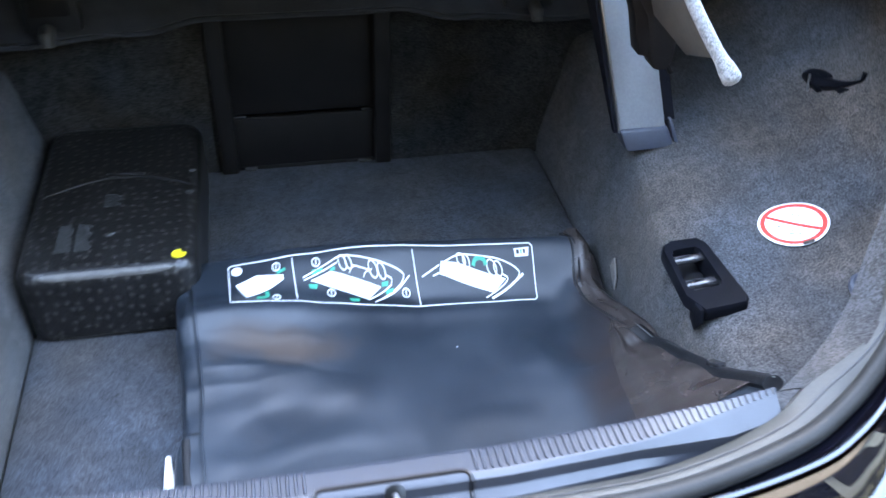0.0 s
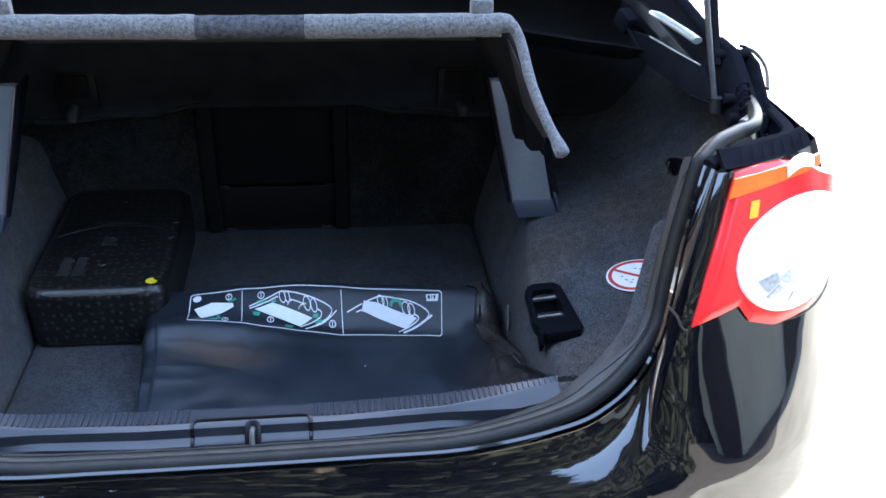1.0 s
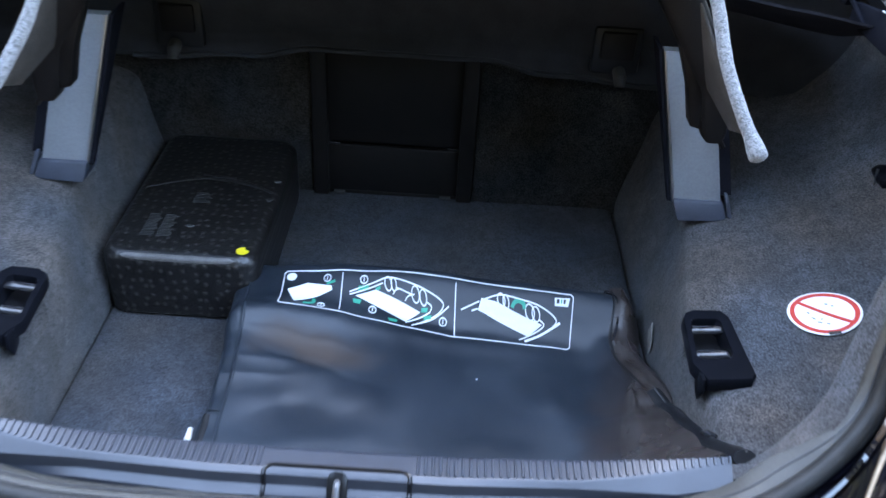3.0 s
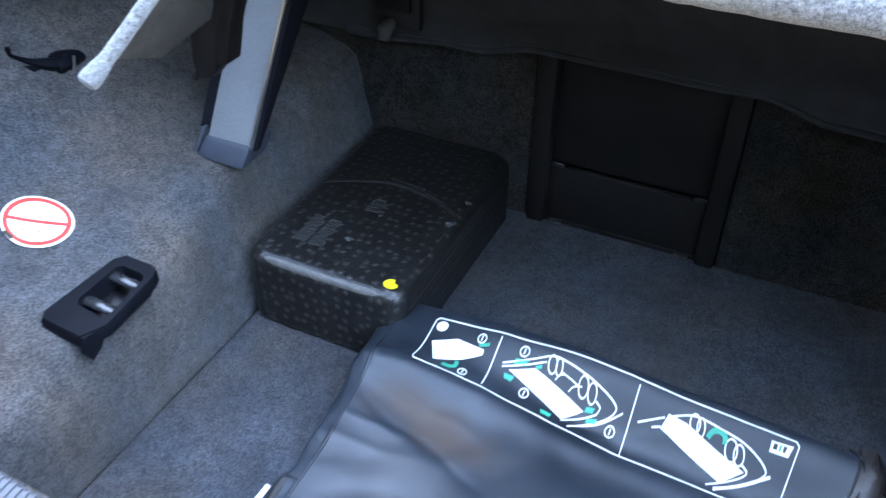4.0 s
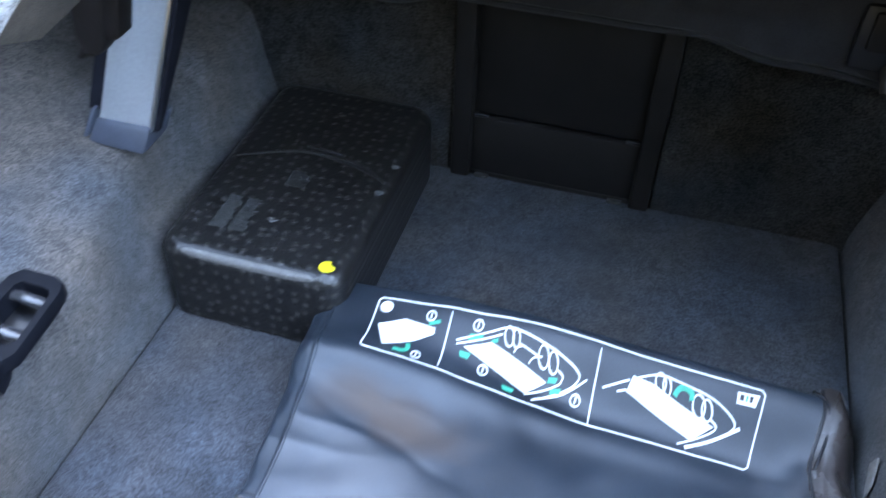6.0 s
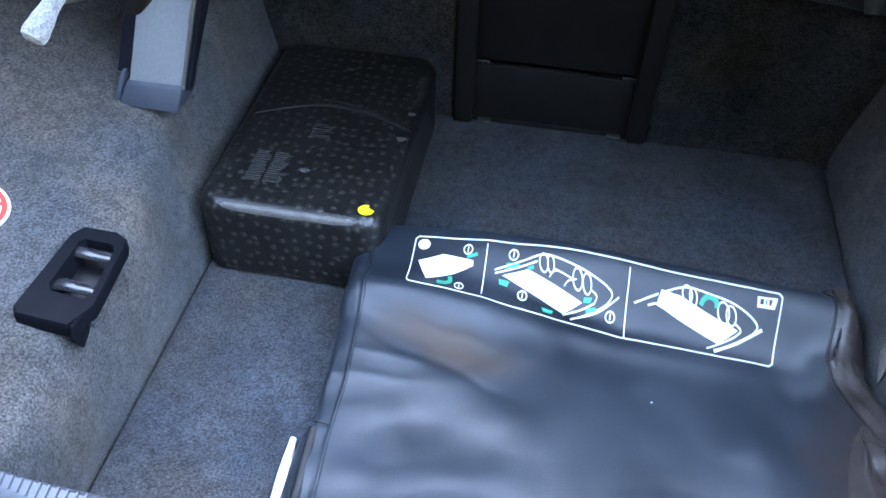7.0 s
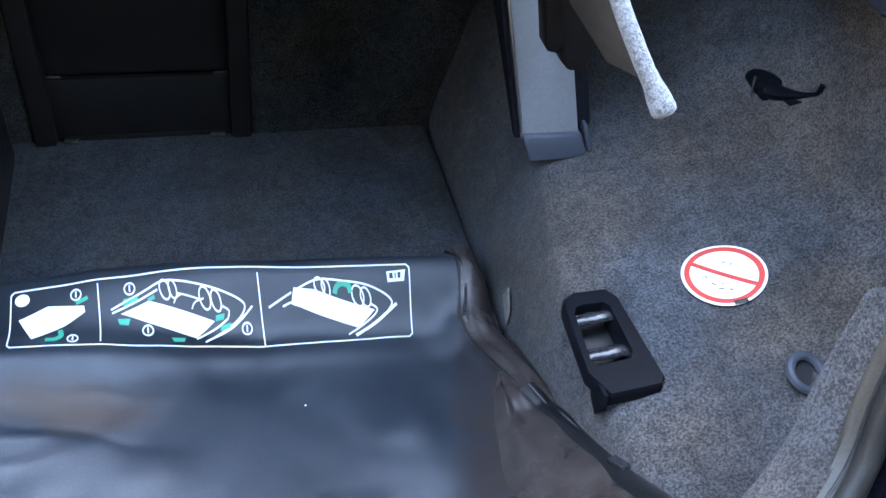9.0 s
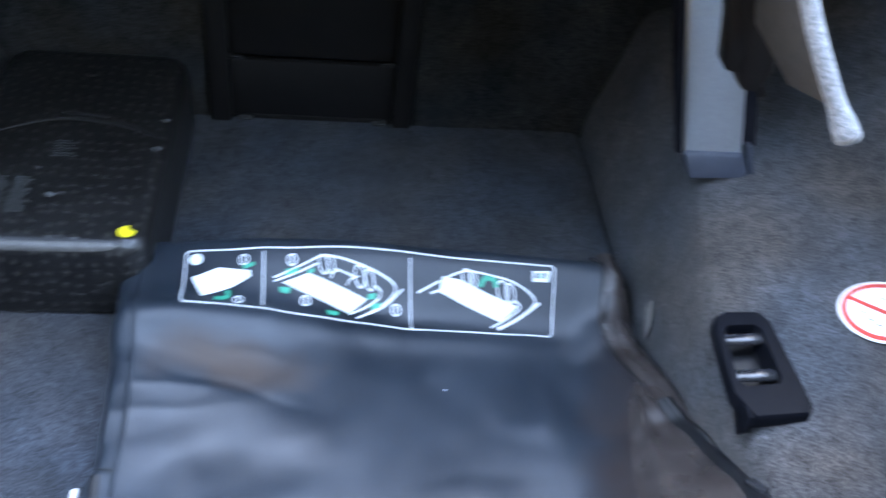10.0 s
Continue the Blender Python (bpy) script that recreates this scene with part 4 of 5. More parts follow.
def patch(corners, nu=16, nv=10, lift=0.0010):
    """A filled four-sided shape of the print."""
    a, b, c, d = [Vector(q) for q in corners]
    def f(u, v):
        q = a.lerp(b, u).lerp(d.lerp(c, u), v)
        return label_xyz(q.x, q.y, lift)
    return slab(f, nu, nv, (0, 0, -0.0012))


def disc(cx, cy, rx, ry, lift=0.0010):
    def f(u, v):
        a = 2 * math.pi * u
        return label_xyz(cx + rx * v * math.cos(a), cy + ry * v * math.sin(a), lift)
    bm = bmesh.new()
    grid(bm, f, 20, 3)
    return bm


part("fleck", block((0.0022, 0.0018, 0.0008), 0, 1, pose(0.165, 1.335, bag_top(0.165, 1.335) + 0.0012, 0, 0, 30)), PRINT_WHITE, bag, "tiny white fleck")
panel = new("print_panel")
panel.parent = bag
panel["label"] = "white and green printed fitting instructions"
W, G = PRINT_WHITE, PRINT_GREEN


def draw(name, bm, mat):
    return part(name, bm, mat, panel, smooth=False)


draw("border", ribbon([(14, 2), (700, 2), (1412, 2), (1424, 14), (1424, 115), (1424, 216), (1412, 228), (700, 228), (14, 228), (3, 216), (3, 115), (3, 14), (14, 2)], 8, None), W)
draw("divider", ribbon([(312, 16), (318, 214)], 8), W)
draw("divider", ribbon([(885, 20), (898, 226)], 8), W)
# first picture: the folded cover
draw("folded_cover", patch([(32, 106), (133, 68), (191, 139), (80, 187)]), W)
draw("folded_cover", patch([(133, 68), (261, 80), (264, 98), (191, 139)]), W)
draw("number_disc", disc(*(43, 37), 26, 22), W)
for cx, cy in [(233, 41), (221, 194), (421, 42), (478, 168), (835, 166)]:
    draw("number_disc", ribbon([(cx + 18 * math.cos(a), cy + 17 * math.sin(a)) for a in (2 * math.pi * k / 10 for k in range(10))], 8, True), W)
    draw("number_bar", ribbon([(cx, cy - 10), (cx, cy + 10)], 9), W)
draw("arrow", ribbon([(176, 155), (180, 179), (160, 195), (128, 195)], 19), G)
draw("arrow", ribbon([(232, 68), (254, 62), (275, 55)], 12), G)
# second picture: the cover spread over the seats
draw("spread_cover", patch([(388, 114), (485, 82), (716, 145), (647, 194)]), W)
draw("car_outline", ribbon([(354, 100), (411, 77), (476, 52), (537, 32), (600, 37), (696, 56), (769, 75), (812, 90), (831, 106), (816, 131), (774, 159), (679, 210)], 9), W)
draw("car_outline", ribbon([(357, 111), (435, 84), (518, 54)], 9), W)
draw("car_outline", ribbon([(648, 198), (717, 166), (766, 138)], 9), W)
draw("car_outline", ribbon([(685, 205), (786, 159), (859, 107)], 9), W)
for (cx, cy), rx, ry in (((544, 56), 17, 27), ((572, 57), 13, 25), ((686, 86), 19, 29), ((726, 93), 17, 27)):
    draw("headrest", ribbon([(cx + rx * math.cos(a) + 0.25 * ry * math.sin(a), cy + ry * math.sin(a)) for a in (2 * math.pi * k / 12 for k in range(12))], 8, True), W)
draw("seat_line", ribbon([(588, 69), (631, 79), (672, 90)], 7), W)
draw("seat_line", ribbon([(573, 95), (585, 79), (604, 72)], 7), W)
draw("seat_line", ribbon([(637, 112), (650, 95), (681, 87)], 7), W)
draw("seat_line", ribbon([(748, 107), (771, 118), (766, 138)], 8), W)
draw("arrow", patch([(398, 72), (450, 66), (444, 86), (396, 91)], 6, 4), G)
draw("arrow", patch([(376, 129), (419, 130), (412, 149), (381, 146)], 6, 4), G)
draw("arrow", patch([(560, 194), (608, 195), (603, 209), (568, 209)], 6, 4), G)
draw("arrow", patch([(722, 131), (754, 126), (750, 140), (720, 145)], 6, 4, 0.0016), G)
draw("arrow", patch([(737, 159), (775, 149), (773, 163), (737, 172)], 6, 4, 0.0016), G)
draw("arrow", patch([(482, 77), (506, 68), (508, 79), (486, 84)], 6, 4, 0.0016), G)
# third picture: the cover in place
draw("fitted_cover", patch([(995, 106), (1006, 63), (1068, 69), (1053, 124)]), W)
draw("fitted_cover", patch([(1053, 124), (1068, 69), (1290, 133), (1229, 182)]), W)
draw("car_outline", ribbon([(918, 113), (953, 97), (997, 76)], 9), W)
draw("car_outline", ribbon([(966, 112), (994, 102)], 9), W)
draw("car_outline", ribbon([(1021, 65), (1090, 42), (1176, 48), (1252, 59), (1319, 85), (1352, 108), (1350, 126), (1318, 153), (1218, 213)], 9), W)
draw("car_outline", ribbon([(1191, 204), (1258, 167), (1292, 144), (1298, 129), (1273, 114)], 9), W)
draw("car_outline", ribbon([(1217, 208), (1294, 169), (1372, 119)], 10), W)
for (cx, cy), rx, ry in (((1096, 61), 17, 25), ((1118, 65), 13, 25), ((1231, 91), 20, 29), ((1259, 96), 17, 27)):
    draw("headrest", ribbon([(cx + rx * math.cos(a) + 0.25 * ry * math.sin(a), cy + ry * math.sin(a)) for a in (2 * math.pi * k / 12 for k in range(12))], 8, True), W)
draw("arrow", ribbon([(1148, 83), (1157, 63), (1177, 55), (1199, 63), (1205, 82)], 17), G)
draw("book", patch([(1339, 26), (1409, 21), (1403, 56), (1342, 58)], 8, 6), W)
draw("book_mark", patch([(1349, 33), (1361, 32), (1362, 48), (1349, 48)], 3, 3, 0.0018), STICKER_INK)
draw("book_mark", patch([(1368, 32), (1374, 32), (1374, 48), (1368, 47)], 3, 3, 0.0018), G)
draw("book_mark", patch([(1380, 31), (1391, 31), (1389, 48), (1381, 47)], 3, 3, 0.0018), STICKER_INK)

# pale tube end that shows beneath the bag's edge
tube_thing = thing("white_tube", "thin white plastic tube poking out from under the bag", "tube")
part("tube_body", tube(spline([(-0.236, 1.215, 0.492), (-0.232, 1.17, 0.493), (-0.222, 1.10, 0.492), (-0.205, 1.03, 0.492)], 14), [0.004 + 0.006 * smooth01(k / 8) for k in range(15)], 12), ROPE_WHITE, tube_thing)


scrap = thing("carpet_scrap", "small torn scrap of pale carpet backing on the side lining", "scrap")
part("scrap_body", prism([(0.4435, 1.452, 0.545), (0.4435, 1.462, 0.520), (0.4430, 1.440, 0.502), (0.4415, 1.428, 0.498), (0.4430, 1.432, 0.520)], (-0.0025, 0, 0), 0.0006), BACKING, scrap)

# ---- lashing eyes ----
def lashing_eye(sign):
    e = thing("lashing_eye", "black plastic lashing plate with two glossy bars on the side lining", "lashing eye", "lashing eyes")

    def top(x, y, d=0.0):
        return Vector((sign * x, y, 0.6675 + 0.10 * (x - 0.46) + 0.09 * (y - 1.26) + d))

    outer_edge = [(0.434, 1.300), (0.438, 1.311), (0.449, 1.317), (0.486, 1.315), (0.496, 1.302), (0.509, 1.196), (0.503, 1.187), (0.447, 1.186), (0.432, 1.215)]
    inner_edge = [(0.4425, 1.290), (0.446, 1.296), (0.452, 1.298), (0.478, 1.297), (0.483, 1.291), (0.487, 1.232), (0.482, 1.224), (0.447, 1.222), (0.4405, 1.230)]
    bm = bmesh.new()
    steps = ((outer_edge, 1.0, -0.006), (outer_edge, 1.0, 0.0070), (outer_edge, 0.88, 0.0105), (inner_edge, 1.0, 0.0105), (inner_edge, 0.95, 0.0085), (inner_edge, 0.90, -0.0150))
    loops = []
    for edge, keep, h in steps:
        cx, cy = sum(q[0] for q in edge) / 9, sum(q[1] for q in edge) / 9
        s = 0.96 if keep == 0.88 else (1.0 if keep == 1.0 else keep + 0.03)
        loops.append([bm.verts.new(top(cx + (q[0] - cx) * s, cy + (q[1] - cy) * s, h)) for q in edge])
    for a, b in zip(loops, loops[1:]):
        for k in range(9):
            n = (k + 1) % 9
            bm.faces.new((a[k], a[n], b[n], b[k]))
    part("frame_plate", bm, EYE_BLACK, e)
    for y, h in ((1.284, 0.0035), (1.240, 0.0025)):
        part("bar", tube([top(0.441, y, h - 0.003), top(0.446, y, h), top(0.481, y, h), top(0.486, y, h - 0.003)], 0.0078, 14, 0.62), GLOSS_BAR, e, "glossy black bar")
    part("pit", prism([top(*q, -0.0150) for q in ((0.441, 1.297), (0.486, 1.297), (0.494, 1.226), (0.472, 1.220), (0.441, 1.226))], (0, 0, -0.004)), PIT, e, "deep black recess")
    tab = [(1.224, 0.666), (1.186, 0.672), (1.180, 0.654), (1.190, 0.634), (1.206, 0.642)]
    part("tab", prism([Vector((sign * 0.4435, y, z)) for y, z in tab], (sign * -0.005, 0, 0), 0.0012), EYE_BLACK, e)


lashing_eye(1)
lashing_eye(-1)


# ---- warning stickers on the side linings ----
def warning_sticker(sign, cx, cy, turn):
    s = thing("warning_sticker", "oval white sticker with a red prohibition ring on the carpet", "sticker", "warning stickers")

    def at(a, r, lift):
        ca, sa = math.cos(a), math.sin(a)
        lx, ly = r * 0.0465 * ca, r * 0.0405 * sa
        x = cx + lx * math.cos(turn) - ly * math.sin(turn)
        y = cy + lx * math.sin(turn) + ly * math.cos(turn)
        return Vector((sign * x, y, shelf_z(x, y) + 0.0035 + lift))

    def ring(r0, r1, lift, n=48):
        bm = bmesh.new()
        grid(bm, lambda u, v: at(2 * math.pi * u, r0 + (r1 - r0) * v, lift), n, 4)
        ext = bmesh.ops.extrude_face_region(bm, geom=list(bm.faces))
        bmesh.ops.translate(bm, vec=(0, 0, -0.001), verts=[g for g in ext["geom"] if isinstance(g, bmesh.types.BMVert)])
        return bm
    part("backing", ring(0.0, 1.0, 0.0), STICKER_WHITE, s, smooth=False)
    part("red_ring", ring(0.80, 0.93, 0.0008), STICKER_RED, s, smooth=False)

    def strip(p, q, w, lift, mat, name):
        (a0, b0), (a1, b1) = p, q
        d = Vector((a1 - a0, b1 - b0)).normalized()
        def f(u, v):
            a, b = a0 + (a1 - a0) * u - d.y * w * (v - 0.5), b0 + (b1 - b0) * u + d.x * w * (v - 0.5)
            r, g = math.hypot(a, b), math.atan2(b, a)
            return at(g, r, lift)
        part(name, slab(f, 12, 2, (0, 0, -0.0008)), mat, s, smooth=False)
    strip((-0.68, 0.48), (0.68, -0.48), 0.11, 0.0012, STICKER_RED, "red_bar")
    for p, q in (((0.05, 0.42), (0.13, 0.40)), ((0.22, 0.30), (0.27, 0.33)), ((-0.35, -0.22), (-0.26, -0.30)), ((-0.12, -0.30), (-0.06, -0.28)), ((-0.45, 0.02), (-0.40, -0.05)), ((0.02, -0.48), (0.10, -0.52)), ((-0.22, -0.42), (-0.10, -0.46))):
        strip(p, q, 0.022, 0.0010, STICKER_INK, "pictogram_line")
    # torn lower edge
    strip((0.02, -0.94), (0.34, -0.90), 0.12, 0.0014, BROWN_BOARD, "torn_edge")


warning_sticker(1, 0.622, 1.304, radians(-8))
warning_sticker(-1, 0.618, 1.305, radians(6))


# ---- hook and drain ring on the right lining ----
def side_hook(sign):
    h = thing("bag_hook", "small black plastic bag hook on the side lining", "hook", "bag hooks", (sign * 0.768, 1.531, 0.785))
    part("base", block((0.034, 0.060, 0.036), 0.010, 3, pose(0, 0.004, 0, -10, sign * -35, 0)), EYE_BLACK, h)
    part("hook_arm", tube(spline([(-sign * 0.008, 0.0, 0.004), (-sign * 0.004, -0.024, 0.010), (sign * 0.002, -0.046, 0.021), (sign * 0.008, -0.064, 0.034), (sign * 0.010, -0.072, 0.042), (sign * 0.010, -0.073, 0.053)], 24), [0.016 - 0.012 * smooth01(k / 15) for k in range(25)], 10, 0.8), EYE_BLACK, h)
    part("fin", prism([(-sign * 0.010, -0.004, -0.010), (-sign * 0.006, -0.046, 0.000), (-sign * 0.002, -0.064, 0.024), (-sign * 0.010, -0.010, 0.006)], (sign * 0.006, 0, 0), 0.0015), EYE_BLACK, h)
    part("clip", tube([(-sign * 0.020, 0.006, 0.014), (-sign * 0.021, -0.002, -0.010)], 0.0020, 6), CHROME, h)


side_hook(1)
side_hook(-1)
ring_thing = thing("drain_ring", "round grey plastic ring set in the carpet by the sill", "ring")
rp = [(0.646 + 0.0175 * math.cos(a), 1.164 + 0.0175 * math.sin(a), shelf_z(0.646, 1.166) + 0.008 + 0.006 * math.sin(a)) for a in (2 * math.pi * k / 24 for k in range(25))]
part("ring", tube(rp, 0.005, 8), ARM_BASE, ring_thing)
part("cap", prism([(0.646 + 0.0155 * math.cos(a), 1.164 + 0.0155 * math.sin(a), shelf_z(0.646, 1.166) + 0.004 + 0.005 * math.sin(a)) for a in (2 * math.pi * k / 24 for k in range(24))], (0, 0, -0.01)), PLASTIC, ring_thing)


# ---- rear body ----
car = thing("car", "glossy black car, its boot open, seen at the rear", "car")
S_PTS = [(0, .893, .724), (.15, .895, .724), (.28, .901, .725), (.40, .922, .739), (.46, .943, .759), (.505, .968, .788), (.537, .995, .82), (.551, 1.02, .865), (.567, 1.045, .94), (.590, 1.075, 1.02)]
C1_PTS = [(0, .868, .735), (.15, .869, .735), (.28, .873, .735), (.40, .888, .748), (.458, .908, .762), (.502, .935, .785), (.529, .955, .825), (.543, .975, .868), (.562, 1.01, .94), (.590, 1.05, 1.025)]
C2_PTS = [(0, .821, .680), (.15, .822, .680), (.280, .827, .680), (.416, .841, .688), (.478, .860, .705), (.508, .884, .738), (.521, .905, .80), (.541, .935, .868), (.566, .982, .945), (.596, 1.03, 1.025)]
OUT_X = [0, .22, .42, .62, .74, .835, .866, .868, .846, .768]
OUT_Z = [.25, .25, .25, .25, .27, .32, .45, .65, .85, 1.03]
N = 90


def face_y(x, z):
    """The car's outer rear surface: y over (x, z)."""
    y0 = lerp_table(z, [.2, .35, .5, .60, .67, .73, .80, .866, .94, 1.015, 1.06], [.90, .825, .797, .797, .812, .840, .874, .904, .942, .982, 1.01])
    q = min(abs(x) / 0.855, 0.9999) ** 3.2
    return y0 + 0.40 * (1 - (1 - q) ** (1 / 3.2))


def half(curve):
    return spline(curve, N)


S, C1, C2 = half(S_PTS), half(C1_PTS), half(C2_PTS)


def full(curve):
    return [mirror_x(p) for p in curve[::-1]] + curve[1:]


def loft(curves, bulge=None):
    bm = bmesh.new()
    rows = [[bm.verts.new(p) for p in c] for c in curves]
    for a, b in zip(rows, rows[1:]):
        for k in range(len(a) - 1):
            bm.faces.new((a[k], a[k + 1], b[k + 1], b[k]))
    return bm


def shift(curve, dx, dy, dz):
    return [p + Vector((dx, dy, dz)) for p in curve]


def between(a, b, t, lift=0.0):
    out = []
    for k, (p, q) in enumerate(zip(a, b)):
        d = (q - p)
        tan = (a[min(k + 1, len(a) - 1)] - a[max(k - 1, 0)]).normalized()
        n = tan.cross(d).normalized()
        if n.dot(Vector((0, -0.5, 0.85))) < 0:
            n = -n
        out.append(p.lerp(q, t) + n * lift)
    return out


# gutter, lip and recessed panel between the seal and the bumper edge
gutter = [between(S, C1, t, l) for t, l in ((-0.25, -0.012), (0.0, -0.014), (0.35, -0.016), (0.62, -0.010), (0.78, 0.0), (0.92, 0.0055), (1.0, 0.006), (1.08, 0.003))]
band = [between(C1, C2, 0.05, 0.004)] + [between(C1, C2, 0.08 + 0.92 * k / 14, -0.0005 - 0.021 * (k / 14) * (1 - k / 14)) for k in range(15)]
part("gutter", loft([full(c) for c in gutter]), PAINT, car)
part("tail_panel", loft([full(c) for c in band]), PAINT, car)


def outer(t):
    out = []
    for k, c in enumerate(C2):
        x1 = lerp_table(k / N * 9, list(range(10)), OUT_X)
        z1 = lerp_table(k / N * 9, list(range(10)), OUT_Z)
        s = 1 - (1 - t) ** 1.6
        x, z = c.x + (x1 - c.x) * s, c.z + (z1 - c.z) * (t if k < 40 else s)
        y = face_y(x, z) + (c.y - face_y(c.x, c.z)) * (1 - t) ** 4 - 0.004 * math.sin(min(1, t / 0.06) * math.pi / 2) * (1 - t)
        out.append(Vector((x, y, z)))
    return out


skins = [outer(t / 40) for t in range(41)]
part("bumper", loft([full(c) for c in skins]), PAINT, car)
last = skins[-1]
for sg in (1, -1):
    edge = [p if sg > 0 else mirror_x(p) for p in last[45:]]
    part("side_panel", loft([[Vector((p.x, p.y + (2.6 - p.y) * t + 0.0, p.z)) for p in edge] for t in (0, 0.1, 0.3, 0.6, 1.0)]), PAINT, car)

# rubber seal all round the opening
TOP_PTS = [(.590, 1.075, 1.02), (.622, 1.106, 1.030), (.664, 1.140, 1.030), (.704, 1.172, 1.028), (.728, 1.235, 1.030), (.733, 1.33, 1.035), (.731, 1.48, 1.044), (.722, 1.66, 1.064), (.700, 1.735, 1.070), (.655, 1.762, 1.076), (.45, 1.765, 1.078), (.2, 1.765, 1.079), (0, 1.765, 1.079)]
TOP = spline(TOP_PTS, 110)
ring_path = full(S)[:-1] + TOP[:-1] + [mirror_x(p) for p in TOP[::-1]][:-1]
seal = thing("door_seal", "black rubber weather seal round the boot opening", "seal")
part("bulb", tube(ring_path + [ring_path[0]], 0.0105, 12), SEAL_BLACK, seal)


def strip_row(back, inward, up):
    """A line beside the seal: moved forward, towards the opening and up."""
    out = []
    for p in full(S):
        w = min(1.0, abs(p.x) / 0.47) ** 3
        s = 1 - 0.5 * smooth01((abs(p.x) - 0.46) / 0.07)
        out.append(p + Vector((-math.copysign(inward * w * s, p.x), back * s, up * (1 - 0.5 * w))))
    return out


part("trim_strip", loft([strip_row(0.006, 0.004, 0.004), strip_row(0.010, 0.008, 0.006), strip_row(0.017, 0.016, 0.005), strip_row(0.024, 0.024, 0.002), strip_row(0.029, 0.030, -0.002), strip_row(0.031, 0.033, -0.014)]), RUBBER, seal, "smooth grey-olive trim strip")
part("upper_lip", tube([p + Vector((0, -0.006, -0.016)) for p in TOP[74:]] + [mirror_x(p) + Vector((0, -0.006, -0.016)) for p in TOP[74:][::-1]][1:], 0.0035, 8), PLASTIC, seal)
part("strip_line", tube(strip_row(0.0175, 0.0165, 0.0055), 0.0012, 6), PLASTIC, seal)


# carpet edge that runs from the lining to the seal, and the pillar's plastic above it
def corner_edge(sign, k0, k1, inner, wide0, wide1):
    def f(u, v):
        k = k0 + (k1 - k0) * v
        i = min(int(k), N - 1)
        w = wide0 + (wide1 - wide0) * v
        p = S[i].lerp(S[min(i + 1, N)], k - i) + Vector(inner)
        x, y = p.x - 0.4 * w * u, p.y + w * u
        drop = max(0.0, p.z - 0.002 - shelf_z(max(0.48, x), max(1.0, y)))
        return Vector((sign * x, y, p.z - min(drop, 0.9 * w) * u ** 1.6))
    return slab(f, 14, 40, (0, 0.004, -0.006))


for sg in (1, -1):
    tagged(part("corner_lining", corner_edge(sg, 40, 80, (-0.010, 0.016, 0.004), 0.042, 0.022), CARPET), "grey carpet edge beside the boot seal", "boot lining", kind="structure")
    part("pillar_trim", corner_edge(sg, 80, N, (-0.004, 0.012, -0.008), 0.022, 0.014), PLASTIC, car)

# deck in front of the opening, shoulders beside it
bm = bmesh.new()
grid(bm, lambda u, v: Vector((-0.750 + 1.500 * u, 1.775 - 0.085 * smooth01((abs(2 * u - 1) * 0.750 - 0.62) / 0.08) + 0.70 * v, 1.077 + 0.05 * v - (0.053 + 0.05 * v) * (2 * u - 1) ** 6)), 60, 8)
part("rear_deck", bm, PAINT, car)
part("closing_panel", block((1.70, 0.02, 0.86), 0.004, 1, pose(0, 2.47, 0.63)), PLASTIC, car)
part("deck_underside", slab(lambda u, v: Vector((-0.80 + 1.6 * u, 1.735 + 0.12 * v, 1.056 - 0.01 * (2 * u - 1) ** 4)), 20, 4, (0, 0, 0.026)), PLASTIC, car)
LIP = spline([(.592, 1.052, 1.026), (.642, 1.076, 1.034), (.692, 1.098, 1.036), (.727, 1.122, 1.032), (.749, 1.165, 1.026), (.759, 1.23, 1.022), (.765, 1.33, 1.022), (.766, 1.5, 1.030), (.752, 1.66, 1.042), (.735, 1.80, 1.05)], 73)
for sg in (1, -1):
    side = (lambda p: p) if sg > 0 else mirror_x
    seal_row = [p + Vector((0.004, -0.003, -0.006)) for p in TOP[:74]]
    rows = [seal_row]
    for t, drop in ((0.3, 0.016), (0.6, 0.018), (0.85, 0.006), (1.0, 0.0)):
        rows.append([p.lerp(q, t) - Vector((0, 0, drop)) for p, q in zip(seal_row, LIP)])
    part("shoulder", loft([[side(p) for p in row] for row in rows]), PAINT, car)
    part("side_edge", loft([[side(p + Vector((0.0, 0, 0.004))) for p in LIP[40:]], [side(Vector((p.x + 0.020, p.y, p.z - 0.016))) for p in LIP[40:]], [side(Vector((p.x + 0.072, p.y, p.z - 0.12))) for p in LIP[40:]]]), PAINT, car)
    part("shoulder_lip", tube([side(p) for p in LIP[:46]], 0.0095, 10, 0.7), HINGE_BLACK, car)
    part("inner_gutter", loft([[side(Vector((p.x - d, p.y, p.z - h))) for p in TOP[:74]] for d, h in ((0.0, 0.008), (0.015, 0.012), (0.022, 0.030), (0.012, 0.055))]), PLASTIC, car)


